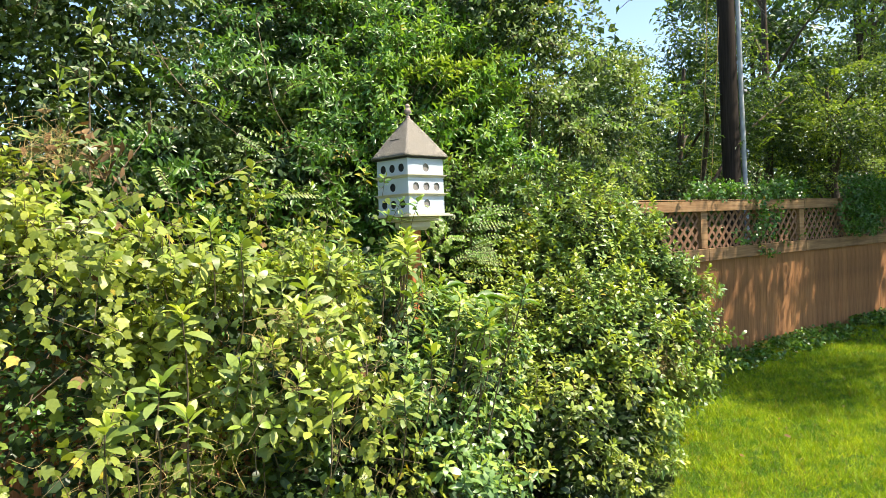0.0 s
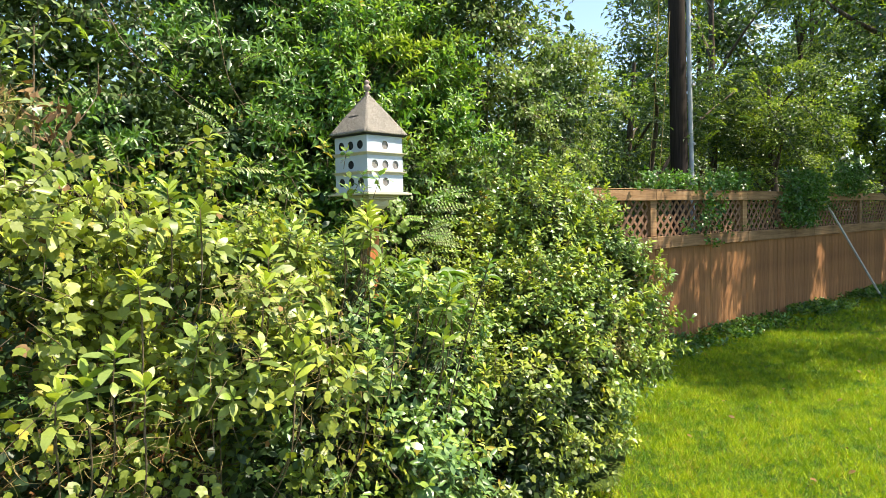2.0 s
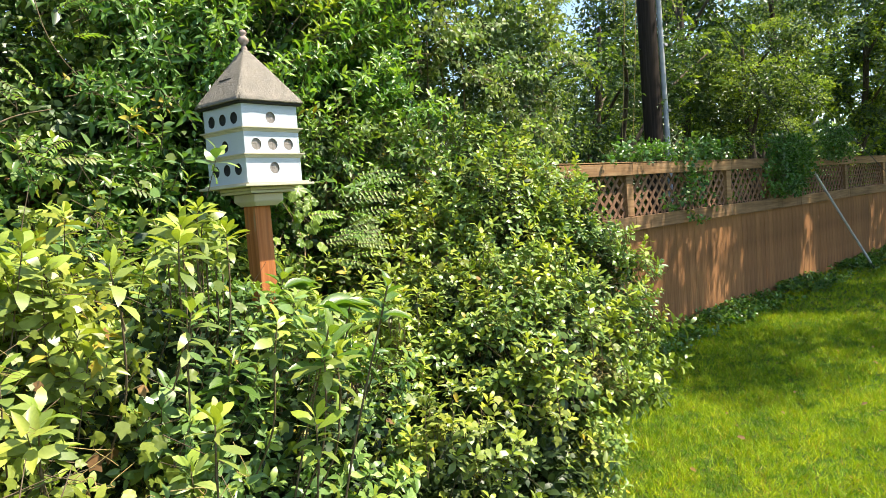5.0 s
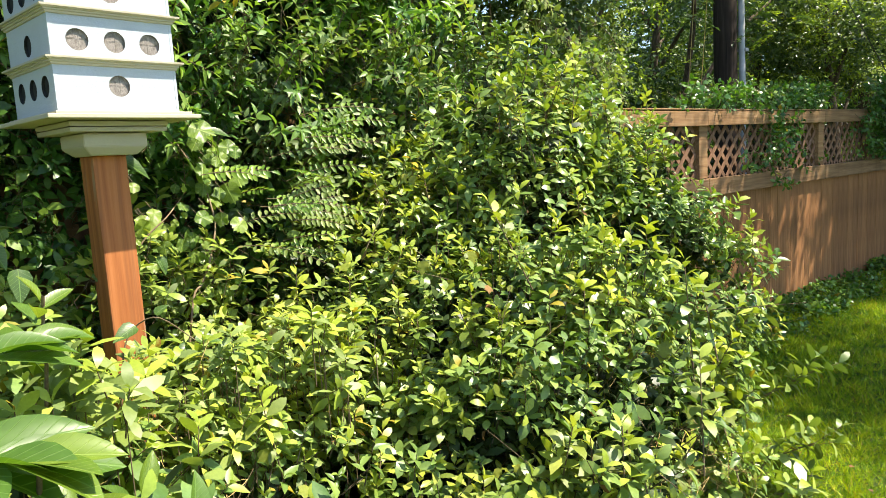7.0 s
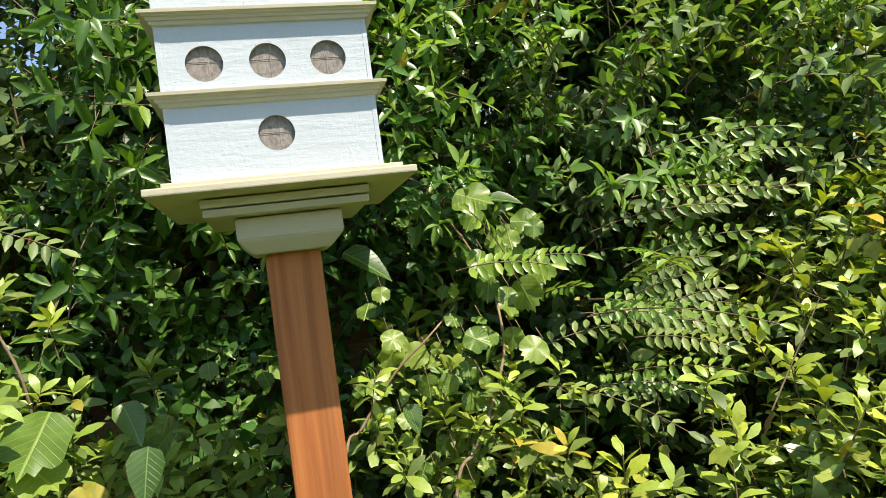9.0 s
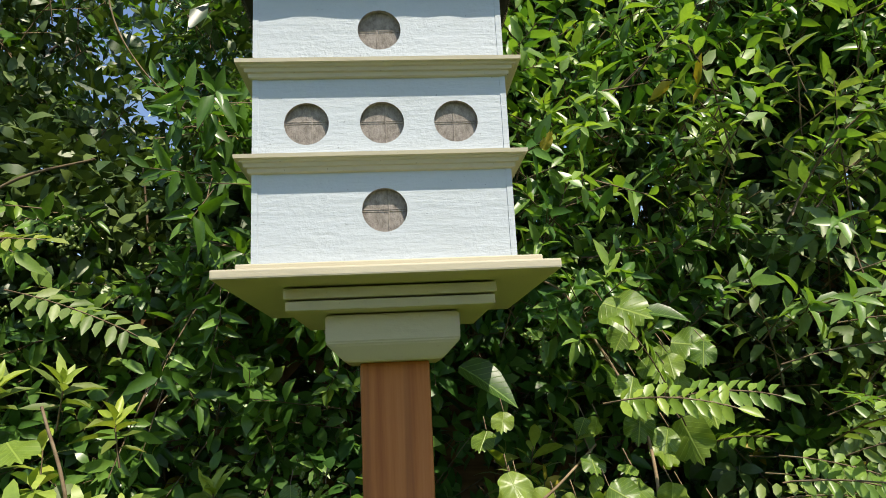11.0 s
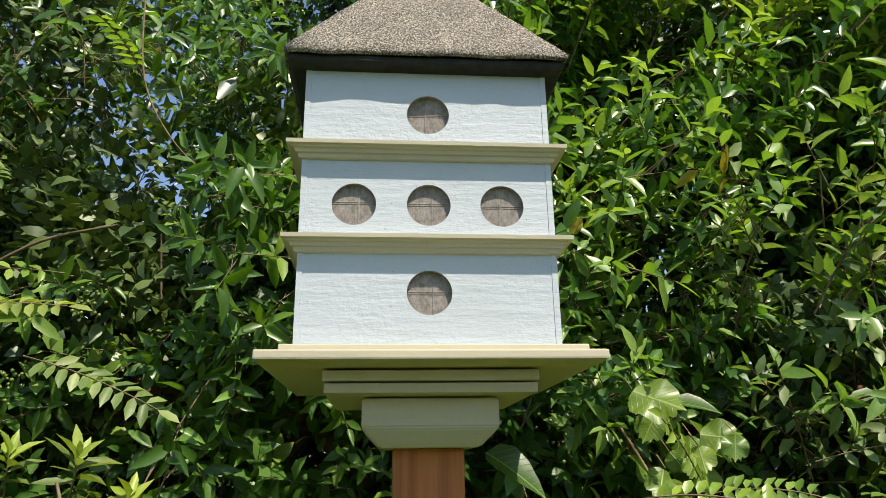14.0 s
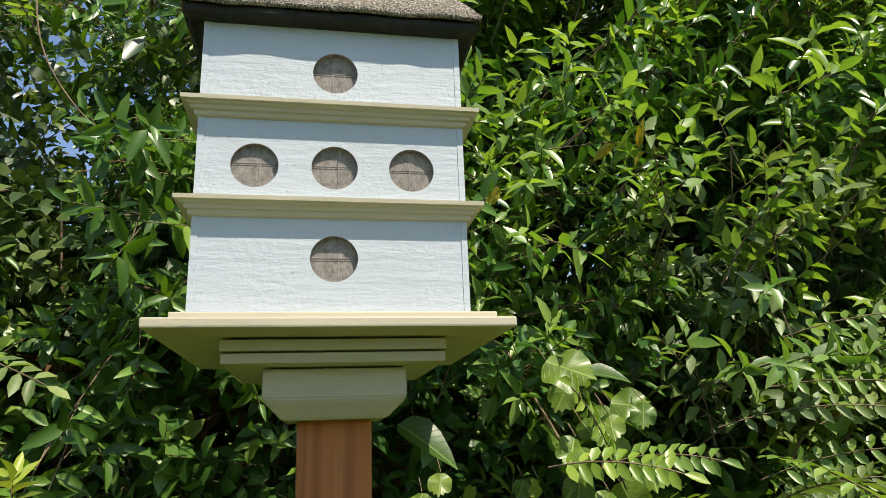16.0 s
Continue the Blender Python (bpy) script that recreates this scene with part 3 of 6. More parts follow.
def ring_panel(bm, u0, u1, z0, z1, holes, radius, y0, y1, turn, segs=36):
    """A board from u0 to u1 and z0 to z1 with round holes, turned round z."""
    cuts = [u0] + [(a + b) / 2 for a, b in zip([h[0] for h in holes], [h[0] for h in holes][1:])] + [u1]
    rot = Matrix.Rotation(radians(turn), 4, "Z")

    def at(u, y, z):
        return bm.verts.new(rot @ Vector((u, y, z)))
    for (hu, hz), a, b in zip(holes, cuts, cuts[1:]):
        loops = []
        for y in (y0, y1):
            inner, outer = [], []
            for k in range(segs):
                th = 2 * math.pi * (k + 0.5) / segs
                c, s = math.cos(th), math.sin(th)
                inner.append(at(hu + radius * c, y, hz + radius * s))
                tu = ((b - hu) / c if c > 0 else (a - hu) / c) if abs(c) > 1e-6 else 9
                tz = ((z1 - hz) / s if s > 0 else (z0 - hz) / s) if abs(s) > 1e-6 else 9
                t = min(tu, tz)
                outer.append(at(hu + t * c, y, hz + t * s))
            corners = [at(p, y, q) for p, q in ((b, z1), (a, z1), (a, z0), (b, z0))]
            loops.append((inner, outer, corners))
        for side, (inner, outer, corners) in enumerate(loops):
            for k in range(segs):
                j = (k + 1) % segs
                f = [inner[k], outer[k], outer[j], inner[j]]
                bm.faces.new(f if side == 0 else f[::-1])
                p, q = rot.inverted() @ outer[k].co, rot.inverted() @ outer[j].co
                if abs(p.x - q.x) > 1e-6 and abs(p.z - q.z) > 1e-6:
                    quad = (0 if p.x + q.x > 2 * hu and p.z + q.z > 2 * hz else 1 if p.z + q.z > 2 * hz else 2 if p.x + q.x < 2 * hu else 3)
                    f = [outer[k], corners[quad], outer[j]]
                    bm.faces.new(f if side == 0 else f[::-1])
        for k in range(segs):
            j = (k + 1) % segs
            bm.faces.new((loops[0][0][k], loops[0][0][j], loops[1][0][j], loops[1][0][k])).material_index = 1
    for ua, ub, za, zb in ((u0, u0, z0, z1), (u1, u1, z0, z1), (u0, u1, z0, z0), (u0, u1, z1, z1)):
        if ua == ub:
            bm.faces.new((at(ua, y0, za), at(ua, y1, za), at(ua, y1, zb), at(ua, y0, zb)))
        else:
            bm.faces.new((at(ua, y0, za), at(ub, y0, za), at(ub, y1, za), at(ua, y1, za)))


def square_stack(levels, seg=1):
    """A square solid through levels of (half width, height)."""
    bm = bmesh.new()
    rings = [[bm.verts.new((sx * h, sy * h, z)) for sx, sy in ((-1, -1), (1, -1), (1, 1), (-1, 1))] for h, z in levels]
    bm.faces.new(rings[0][::-1])
    bm.faces.new(rings[-1])
    for a, b in zip(rings, rings[1:]):
        for k in range(4):
            bm.faces.new((a[k], a[(k + 1) % 4], b[(k + 1) % 4], b[k]))
    return bm


def build_birdhouse():
    bm = bmesh.new()
    box(bm, -0.0365, 0.0475, -0.0230, 0.061, -0.5, 1.6325, 0.005)
    part("post", bm, POST_WOOD, house, "reddish brown stained square post with checks")
    bm = square_stack([(0.0565, 1.6318), (0.0750, 1.6505), (0.0765, 1.6530), (0.0765, 1.6845)])
    bmesh.ops.translate(bm, verts=bm.verts[:], vec=(0.005, 0, 0))
    bmesh.ops.bevel(bm, geom=bm.edges[:], offset=0.002, segments=2, affect="EDGES")
    part("capital", bm, CREAM, house, "cream painted chamfered capital under the base boards")
    for h, z0, z1, d in ((0.1150, 1.6865, 1.6972, 0.003), (0.1165, 1.6990, 1.7105, 0.0)):
        bm = bmesh.new()
        box(bm, -h + 0.004, h + 0.004, -h + d, h, z0, z1, 0.0015)
        part("support_board", bm, CREAM, house)
    bm = bmesh.new()
    box(bm, -0.1750, 0.1805, -0.1770, 0.1770, 1.7127, 1.7228, 0.002)
    part("base_plate", bm, CREAM, house, "cream painted base plate with a thin sawn edge")
    bm = bmesh.new()
    box(bm, -0.153, 0.164, -0.164, 0.164, 1.7232, 1.7300, 0.0015)
    part("floor_board", bm, CREAM, house)
    storeys = ((1.7304, 1.8340, 1.7890, False), (1.8510, 1.9440, 1.8895, True), (1.9610, 2.0560, 2.0020, False))
    t = 0.0065
    for z0, z1, hz, triple in storeys:
        for turn in (0, 90, 180, 270):
            three = triple if turn in (0, 180) else not triple
            holes = [(-0.0825, hz), (0.0005, hz), (0.0830, hz)] if three else [(0.0005, hz)]
            bm = bmesh.new()
            h = HALF - t - 0.0001 if turn in (0, 180) else HALF
            inset = 0.0007 if turn in (0, 180) else 0.0
            ring_panel(bm, -h, h, z0, z1, holes, 0.0245, -HALF + inset, -HALF + t, turn)
            bmesh.ops.remove_doubles(bm, verts=bm.verts[:], dist=1e-5)
            bmesh.ops.recalc_face_normals(bm, faces=bm.faces[:])
            panel = part("wall_panel", bm, WHITE, house)
            panel.data.materials.append(HOLE_SHADE if turn == 270 else HOLE)
            for hu, _ in holes:
                bm = bmesh.new()
                y0 = -HALF + t + 0.0005
                cx, cz = hu + random.uniform(-0.006, 0.006), hz + random.uniform(-0.008, 0.003)
                us = [(hu - 0.030, 0), (cx - 0.0010, 0), (cx - 0.0006, 1), (cx + 0.0006, 1), (cx + 0.0010, 0), (hu + 0.030, 0)]
                zs = [(hz - 0.030, 0), (cz - 0.0012, 0), (cz - 0.0009, 1), (cz - 0.0002, 1), (cz, 0), (cz + 0.0012, 0), (cz + 0.0014, 1), (cz + 0.0021, 1), (cz + 0.0024, 0), (hz + 0.030, 0)]
                grid = [[bm.verts.new((u, y0 - 0.0005 * max(a, b), z)) for z, b in zs] for u, a in us]
                for g, h in zip(grid, grid[1:]):
                    for k in range(len(zs) - 1):
                        bm.faces.new((g[k], h[k], h[k + 1], g[k + 1]))
                bmesh.ops.transform(bm, matrix=Matrix.Rotation(radians(turn), 4, "Z"), verts=bm.verts[:])
                # on the shaded wall an added dark insert stands in for the hole's darkness
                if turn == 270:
                    part("hole_cover", bm, HOLE_SHADE, panel, "near-black insert standing in for the shade inside the entrance hole")
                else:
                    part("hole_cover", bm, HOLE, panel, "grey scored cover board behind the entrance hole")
    for z in (1.8310, 1.9410):
        bm = square_stack([(0.1425, z + 0.0010), (0.1440, z + 0.0014), (0.1454, z + 0.0024), (0.1456, z + 0.0066), (0.1490, z + 0.0074), (0.1494, z + 0.0112), (0.1530, z + 0.0120), (0.1536, z + 0.0142), (0.1578, z + 0.0146), (0.1582, z + 0.0190), (0.1500, z + 0.0196)])
        part("ledge", bm, CREAM, house, "cream painted moulded ledge between the storeys")
    # roof: four felt slopes over a black eave
    bm = square_stack([(0.148, 2.0565), (0.157, 2.0570), (0.1600, 2.0600), (0.1600, 2.0660)])
    part("eave", bm, FELT_EDGE, house, "black felt eave edge")
    bm = bmesh.new()
    n = 14
    for turn in range(4):
        rot = Matrix.Rotation(turn * math.pi / 2, 4, "Z")
        grid = []
        for i in range(n + 1):
            s = i / n
            h = 0.1640 * (1 - s) + 0.004 * s
            z = 2.0655 + 0.2500 * s + 0.010 * s * (1 - s) * 1.2
            row = []
            for j in range(n + 1):
                u = -h + 2 * h * j / n
                wob = 0.0016 * noise.noise(Vector((u * 30 + turn * 9, s * 9, 1.7)))
                edge = 0.0022 * noise.noise(Vector((u * 22 + turn * 5, 3.1, 0.2))) * (1 - s) ** 6
                row.append(bm.verts.new(rot @ Vector((u, -h - wob + edge, z + wob + edge))))
            grid.append(row)
        for i in range(n):
            for j in range(n):
                bm.faces.new((grid[i][j], grid[i][j + 1], grid[i + 1][j + 1], grid[i + 1][j]))
    bmesh.ops.remove_doubles(bm, verts=bm.verts[:], dist=0.0012)
    bmesh.ops.recalc_face_normals(bm, faces=bm.faces[:])
    ext = bmesh.ops.extrude_face_region(bm, geom=bm.faces[:])
    for v in [g for g in ext["geom"] if isinstance(g, bmesh.types.BMVert)]:
        v.co.z += 0.0055
        v.co.x *= 1.012
        v.co.y *= 1.012
    bmesh.ops.recalc_face_normals(bm, faces=bm.faces[:])
    for f in bm.faces:
        f.smooth = True
    roof = part("roof", bm, ROOF, house, "grey brown granule felt pyramid roof")
    # overlapping felt sheet with a dark lip on the shaded slope
    bm = bmesh.new()
    box(bm, -0.060, 0.030, -0.0015, 0.0015, -0.0035, 0.0035, 0.001)
    bmesh.ops.transform(bm, matrix=Matrix.Rotation(radians(-90), 4, "Z") @ Matrix.Translation((0, -0.0985, 2.178)) @ Matrix.Rotation(radians(-30), 4, "X"), verts=bm.verts[:])
    part("felt_lip", bm, FELT_EDGE, roof, "black felt lip")
    # turned finial
    prof = ((0.010, 2.305), (0.014, 2.318), (0.011, 2.326), (0.007, 2.332), (0.017, 2.342), (0.022, 2.352), (0.021, 2.362), (0.013, 2.370), (0.009, 2.374), (0.015, 2.381), (0.016, 2.388), (0.010, 2.396), (0.001, 2.401))
    bm = bmesh.new()
    rings = [[bm.verts.new((r * math.cos(a * math.pi / 8) * (1 + 0.12 * math.sin(3 * a)), r * math.sin(a * math.pi / 8), z)) for a in range(16)] for r, z in prof]
    for a, b in zip(rings, rings[1:]):
        for k in range(16):
            bm.faces.new((a[k], a[(k + 1) % 16], b[(k + 1) % 16], b[k]))
    for f in bm.faces:
        f.smooth = True
    part("finial", bm, FINIAL, house, "weathered pinkish finial")


build_birdhouse()

# ---- utility pole, guys and wires ----
POLE = Vector((10.34, 4.36, 0))
pole = empty("utility_pole", "dark creosoted utility pole with a grey conduit, behind the fence", "utility pole", POLE)
tube("shaft", [(0.03, 0, -0.5), (-0.05, 0, 3), (-0.12, 0, 6), (-0.20, 0, 9.5)], 0.136, 0.115, POLE_WOOD, pole, 16)
conduit = tube("conduit", [(0.125, -0.165, -0.3), (0.060, -0.158, 2.2), (0.012, -0.150, 3.6), (-0.09, -0.135, 8)], 0.036, 0.036, CONDUIT, pole, 12, "grey plastic conduit")
for z in (2.6, 3.5, 4.4, 5.4):
    bm = bmesh.new()
    box(bm, 0.085 - 0.022 * z, 0.185 - 0.022 * z, -0.205, -0.11, z, z + 0.035, 0.004)
    part("strap", bm, CONDUIT, conduit)


def guy(foot, top, label):
    g = empty("guy_wire", label, "guy wire", foot, 0, "guy wires of the pole")
    d = Vector(top) - Vector(foot)
    tube("wire", [tuple(d * s) for s in (0, 0.3, 0.6, 1)], 0.006, 0.006, WIRE, g, 6)
    tube("guard", [tuple(d.normalized() * s) for s in (0.15, 1.2, 2.45)], 0.017, 0.017, GUARD, g, 10, "pale plastic guard")
    tube("anchor_rod", [tuple(d.normalized() * s) for s in (-0.4, 0.25)], 0.012, 0.012, WIRE, g, 6)


guy((13.60, 2.20, 0.0), (10.24, 4.30, 5.45), "steel guy wire with a pale guard, anchored in the lawn")
guy((16.1, 1.2, 0.0), (10.26, 4.30, 5.2), "second steel guy wire with a pale guard by the fence")
for a, b, sag in (((10.21, 4.34, 6.35), (24.0, 14.6, 9.9), 0.1), ((10.21, 4.345, 9.0), (2.0, 24.0, 9.4), 0.5), ((10.21, 4.345, 8.7), (34.0, 7.0, 8.6), 0.6), ((10.21, 4.345, 8.3), (2.0, 24.0, 8.7), 0.5)):
    pts = [Vector(a).lerp(Vector(b), s / 12) - Vector((0, 0, sag * 4 * (s / 12) * (1 - s / 12))) for s in range(13)]
    tagged(tube("power_line", [tuple(p) for p in pts], 0.012, 0.012, WIRE, None, 6), "black overhead power line", "power line", "power lines")


# ---- hedge in front of the fence ----


def clear_of_walk(P, r=0.30):
    """Leaves out what would stand in the way of someone walking along the hedge."""
    keep = np.ones(len(P), bool)
    for a, b in zip(WAY, WAY[1:]):
        a, b = np.array(a), np.array(b)
        t = np.clip(((P - a) @ (b - a)) / max((b - a) @ (b - a), 1e-9), 0, 1)
        keep &= np.linalg.norm(P - a - t[:, None] * (b - a), axis=1) > r
    return keep


WAY = ((0.0, 0.2, 1.58), (0.3, 0.45, 1.56), (1.6, 1.05, 1.57), (2.2, 1.5, 1.55), (2.65, 1.95, 1.55), (2.66, 2.25, 1.6))


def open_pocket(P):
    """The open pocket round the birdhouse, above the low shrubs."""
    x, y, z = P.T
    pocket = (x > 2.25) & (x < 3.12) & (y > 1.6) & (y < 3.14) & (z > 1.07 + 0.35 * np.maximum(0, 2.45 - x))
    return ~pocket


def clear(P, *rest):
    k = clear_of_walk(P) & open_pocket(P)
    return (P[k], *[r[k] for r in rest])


HEDGE_MATS = [LEAF_HEDGE, LEAF_YOUNG, LEAF_YELLOW, LEAF_IVY, LEAF_DEAD, LEAF_DEEP_SHADED, LEAF_BRIGHT, LEAF_SHRUB]


def stems_inside(f, blobs, foot, n=22):
    """Branches from the foot up into the crown."""
    for k in range(n):
        b = blobs[k % len(blobs)]
        u = unit(rng.normal(size=3))
        tip = np.array(b[:3]) + np.array(b[3:]) * u * 0.72
        tip[2] = max(tip[2], 0.25)
        base = np.array(foot) + np.array((rng.uniform(-0.2, 0.2), rng.uniform(-0.15, 0.15), 0))
        mid = (base + tip) / 2 + rng.normal(scale=0.08, size=3)
        pts = spline([base, mid, tip], 5)
        f.stems(pts[:-1], pts[1:], np.linspace(0.008, 0.003, len(pts) - 1))


def hollows(P, depth=0.93, level=-0.12):
    """Uneven growth: clumps with gaps between them."""
    x, y, z = P.T
    h = np.sin(13.0 * x + 2.5 * np.sin(4.0 * z) + 1.0) * np.sin(12.0 * z + 1.7 * np.sin(5.0 * x)) + 0.6 * np.sin(19.0 * x + 9.0 * y + 15.0 * z)
    wide = np.sin(6.3 * x + 1.4 * np.sin(3.1 * z) + 0.6) * np.sin(6.9 * z + 2.2 * np.sin(2.3 * x)) + 0.4 * np.sin(9.0 * y + 4.0 * x)
    return ((h > level) & (wide > -0.12)) | (rng.random(len(P)) > depth)


def side_hollow(P):
    """A dark gap between the post and the hedge end."""
    return (((P - np.array((3.20, 3.12, 1.26))) / np.array((0.17, 0.40, 0.20))) ** 2).sum(1) > 1


def shrub(name, label, blobs, tips, foot, leaf=(0.037, 0.018), young=0.42, ivy=0, yellow=0.05, shape=OBOVATE, count=10, upward=0.75, hollow=0.0, leaders=0.11, old=0):
    th = empty(name, label, "shrub", (0, 0, 0), 0, "hedge shrubs")
    f = Foliage()
    P, N = on_blobs(blobs, int(tips * 0.80), (0.66, 1.08), 0.17)
    leaf = (leaf[0] * 1.14, leaf[1] * 1.16)
    P, N = clear(P, N)
    k = (P[:, 1] < 3.62) & ((N[:, 1] < 0.5) | (N[:, 2] > 0.6) | (rng.random(len(P)) < 0.3)) & ((P[:, 2] > 1.08 + 0.18 * np.sin(4.1 * P[:, 0])) | (rng.random(len(P)) > hollow)) & hollows(P) & side_hollow(P)
    P, N = P[k], N[k]
    d = N * 0.55 + UP * upward + np.array((0.1, -0.2, 0)) + rng.normal(scale=0.25, size=N.shape)
    size = rng.uniform(0.6, 1.35, len(P))
    kinds = rng.random(len(P))
    for lo, hi, made in ((0.0, 0.8, shape), (0.8, 1.1, shape), (1.1, 2.0, shape), (0.0, 0.95, OVATE), (0.95, 2.0, OVATE)):
        g = (size >= lo) & (size < hi) & ((kinds < 0.55) if made is OVATE else (kinds >= 0.55))
        s = 0.66 + 0.33 * (lo + 0.3)
        n = count if made is shape else count - 2
        f.shoots(P[g], d[g], 0.065 * size[g] + 0.012, n, made, leaf[0] * s, leaf[1] * s * (1.0 if made is shape else 0.92), old, 1, min(0.95, young * 1.1), (98, 34), 2, yellow, 0.0016, 0.6, 0.66, 0.38, 0.42)
    # bare twigs and a few withered leaves between the shoots
    g = rng.random(len(P)) < 0.10
    bare = P[g] + N[g] * 0.02
    f.stems(bare, bare + (N[g] * 0.4 + rng.normal(scale=0.8, size=bare.shape)) * 0.09, 0.0013)
    g = rng.random(len(P)) < 0.03
    f.leaves(SIMPLE, P[g] + N[g] * 0.02, rng.normal(size=P[g].shape) - UP * 0.5, rng.normal(size=P[g].shape), 0.036, 0.014, 4)
    # leaders standing out of the top
    top = (N[:, 2] > 0.15) & (rng.random(len(P)) < leaders) & ((P[:, 0] < 1.25) | (P[:, 0] > 2.5) | (P[:, 2] < 1.40))
    T = P[top] + N[top] * 0.03
    f.shoots(T, UP + rng.normal(scale=0.22, size=T.shape), rng.uniform(0.10, 0.21, len(T)), 15, shape, leaf[0] * 1.2, leaf[1] * 1.2, 0, 1, 0.95, (98, 28), None, 0, 0.0022, 0.8, 0.62)
    # inner leaves, with the crown's own shade put into their dark green
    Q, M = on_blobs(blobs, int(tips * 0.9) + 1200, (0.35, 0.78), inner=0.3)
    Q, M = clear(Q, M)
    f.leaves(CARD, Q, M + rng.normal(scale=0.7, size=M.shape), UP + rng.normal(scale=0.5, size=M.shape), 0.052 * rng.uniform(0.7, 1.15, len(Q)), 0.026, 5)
    if ivy:
        Q, M = on_blobs(blobs, int(ivy * 1.45), (0.92, 1.12))
        Q, M = clear(Q, M)
        k = (M[:, 1] < 0.35) & (Q[:, 2] > 0.35) & hollows(Q, 0.6)
        Q, M = Q[k], M[k]
        down = np.column_stack((rng.normal(scale=0.5, size=len(Q)), -0.25 + rng.normal(scale=0.3, size=len(Q)), -0.8 + rng.normal(scale=0.4, size=len(Q))))
        s = rng.uniform(0.020, 0.043, len(Q))
        f.leaves(IVY, Q, down, M + 0.6 * UP + rng.normal(scale=0.35, size=M.shape), s, s, np.where(rng.random(len(Q)) < 0.025, 2, np.where(rng.random(len(Q)) < 0.012, 4, 3)))
        q = Q[: len(Q) // 5]
        f.stems(q, q + rng.normal(scale=0.07, size=q.shape), 0.0014)
    stems_inside(f, blobs, foot)
    f.build(name, th, HEDGE_MATS)
    return th


shrub("hedge_shrub", "leafy green shrub overgrown with ivy in the hedge", [(-1.3, 2.55, 0.80, 1.1, 0.85, 1.02), (-2.4, 2.7, 0.8, 0.9, 0.8, 1.0)], 700, (-1.4, 2.8, 0), ivy=500, yellow=0.08)
shrub("hedge_shrub", "bright green shrub draped with pale ivy in the hedge", [(0.10, 2.50, 0.78, 0.95, 0.78, 1.02), (0.55, 2.50, 1.0, 0.5, 0.60, 0.88)], 3600, (0.2, 2.7, 0), (0.041, 0.0195), ivy=8800, yellow=0.05, old=6, hollow=0.90, young=0.62, leaders=0.22)
shrub("hedge_shrub", "bright green shrub with upright young shoots and some ivy", [(1.10, 2.45, 0.72, 0.72, 0.75, 1.0), (1.45, 2.5, 0.6, 0.5, 0.65, 0.98)], 4300, (1.2, 2.7, 0), (0.041, 0.019), ivy=5600, old=6, young=0.66, hollow=0.86, leaders=0.24)
shrub("hedge_shrub", "rounded green shrub beside the birdhouse post", [(1.80, 2.46, 0.66, 0.52, 0.66, 0.89), (2.08, 2.60, 0.58, 0.44, 0.56, 0.81), (2.22, 2.30, 0.50, 0.40, 0.46, 0.70)], 6800, (1.9, 2.7, 0), (0.039, 0.018), old=7, young=0.48, ivy=1500, leaders=0.05)
shrub("low_shrub", "low green shrub at the foot of the birdhouse post", [(2.65, 2.65, 0.42, 0.62, 0.5, 0.58), (2.9, 2.95, 0.45, 0.5, 0.4, 0.54)], 2700, (2.6, 2.8, 0), (0.034, 0.016), young=0.55, ivy=800, yellow=0.08, old=7)
shrub("low_shrub", "low leafy shrub in front of the hedge end", [(3.05, 2.06, 0.42, 0.42, 0.36, 0.48), (2.62, 2.02, 0.36, 0.34, 0.30, 0.44)], 1700, (2.9, 2.3, 0), (0.034, 0.016), young=0.6, ivy=500, yellow=0.04)
shrub("low_shrub", "yellow-green low shrub against the fence behind the post", [(2.12, 3.22, 0.74, 0.42, 0.22, 0.66), (2.95, 3.50, 0.80, 0.30, 0.16, 0.55)], 1500, (2.3, 3.3, 0), (0.040, 0.017), young=0.75, ivy=350, yellow=0.12, old=7)
shrub("hedge_shrub", "dense green shrub with yellowing leaves in the hedge", [(3.45, 2.80, 0.62, 0.52, 0.72, 0.72), (3.7, 3.1, 0.75, 0.5, 0.5, 0.80)], 6600, (3.5, 2.9, 0), (0.031, 0.0155), young=0.42, yellow=0.03, ivy=900, old=7)
shrub("hedge_shrub", "bushy green shrub at the end of the hedge by the lawn", [(3.45, 2.34, 0.60, 0.48, 0.58, 0.58), (3.72, 2.46, 0.74, 0.36, 0.56, 0.52)], 6400, (3.7, 2.5, 0), (0.032, 0.016), young=0.55, ivy=900, old=7)
shrub("hedge_shrub", "tall green shrub against the fence end of the hedge", [(4.35, 2.98, 1.10, 0.55, 0.46, 0.82), (4.80, 2.92, 1.18, 0.46, 0.44, 0.58), (4.74, 2.60, 0.76, 0.44, 0.44, 0.58)], 5400, (4.7, 3.1, 0), (0.039, 0.018), young=0.30, yellow=0.07, shape=CARD, leaders=0.14, old=7)


shrub("hedge_shrub", "tall green shrub with upright shoots behind the hedge end", [(4.12, 2.88, 1.30, 0.38, 0.34, 0.74), (4.42, 2.80, 1.12, 0.42, 0.36, 0.62), (4.64, 2.56, 1.22, 0.30, 0.26, 0.40)], 4100, (4.0, 3.0, 0), (0.036, 0.0165), young=0.38, yellow=0.05, leaders=0.16, old=7)


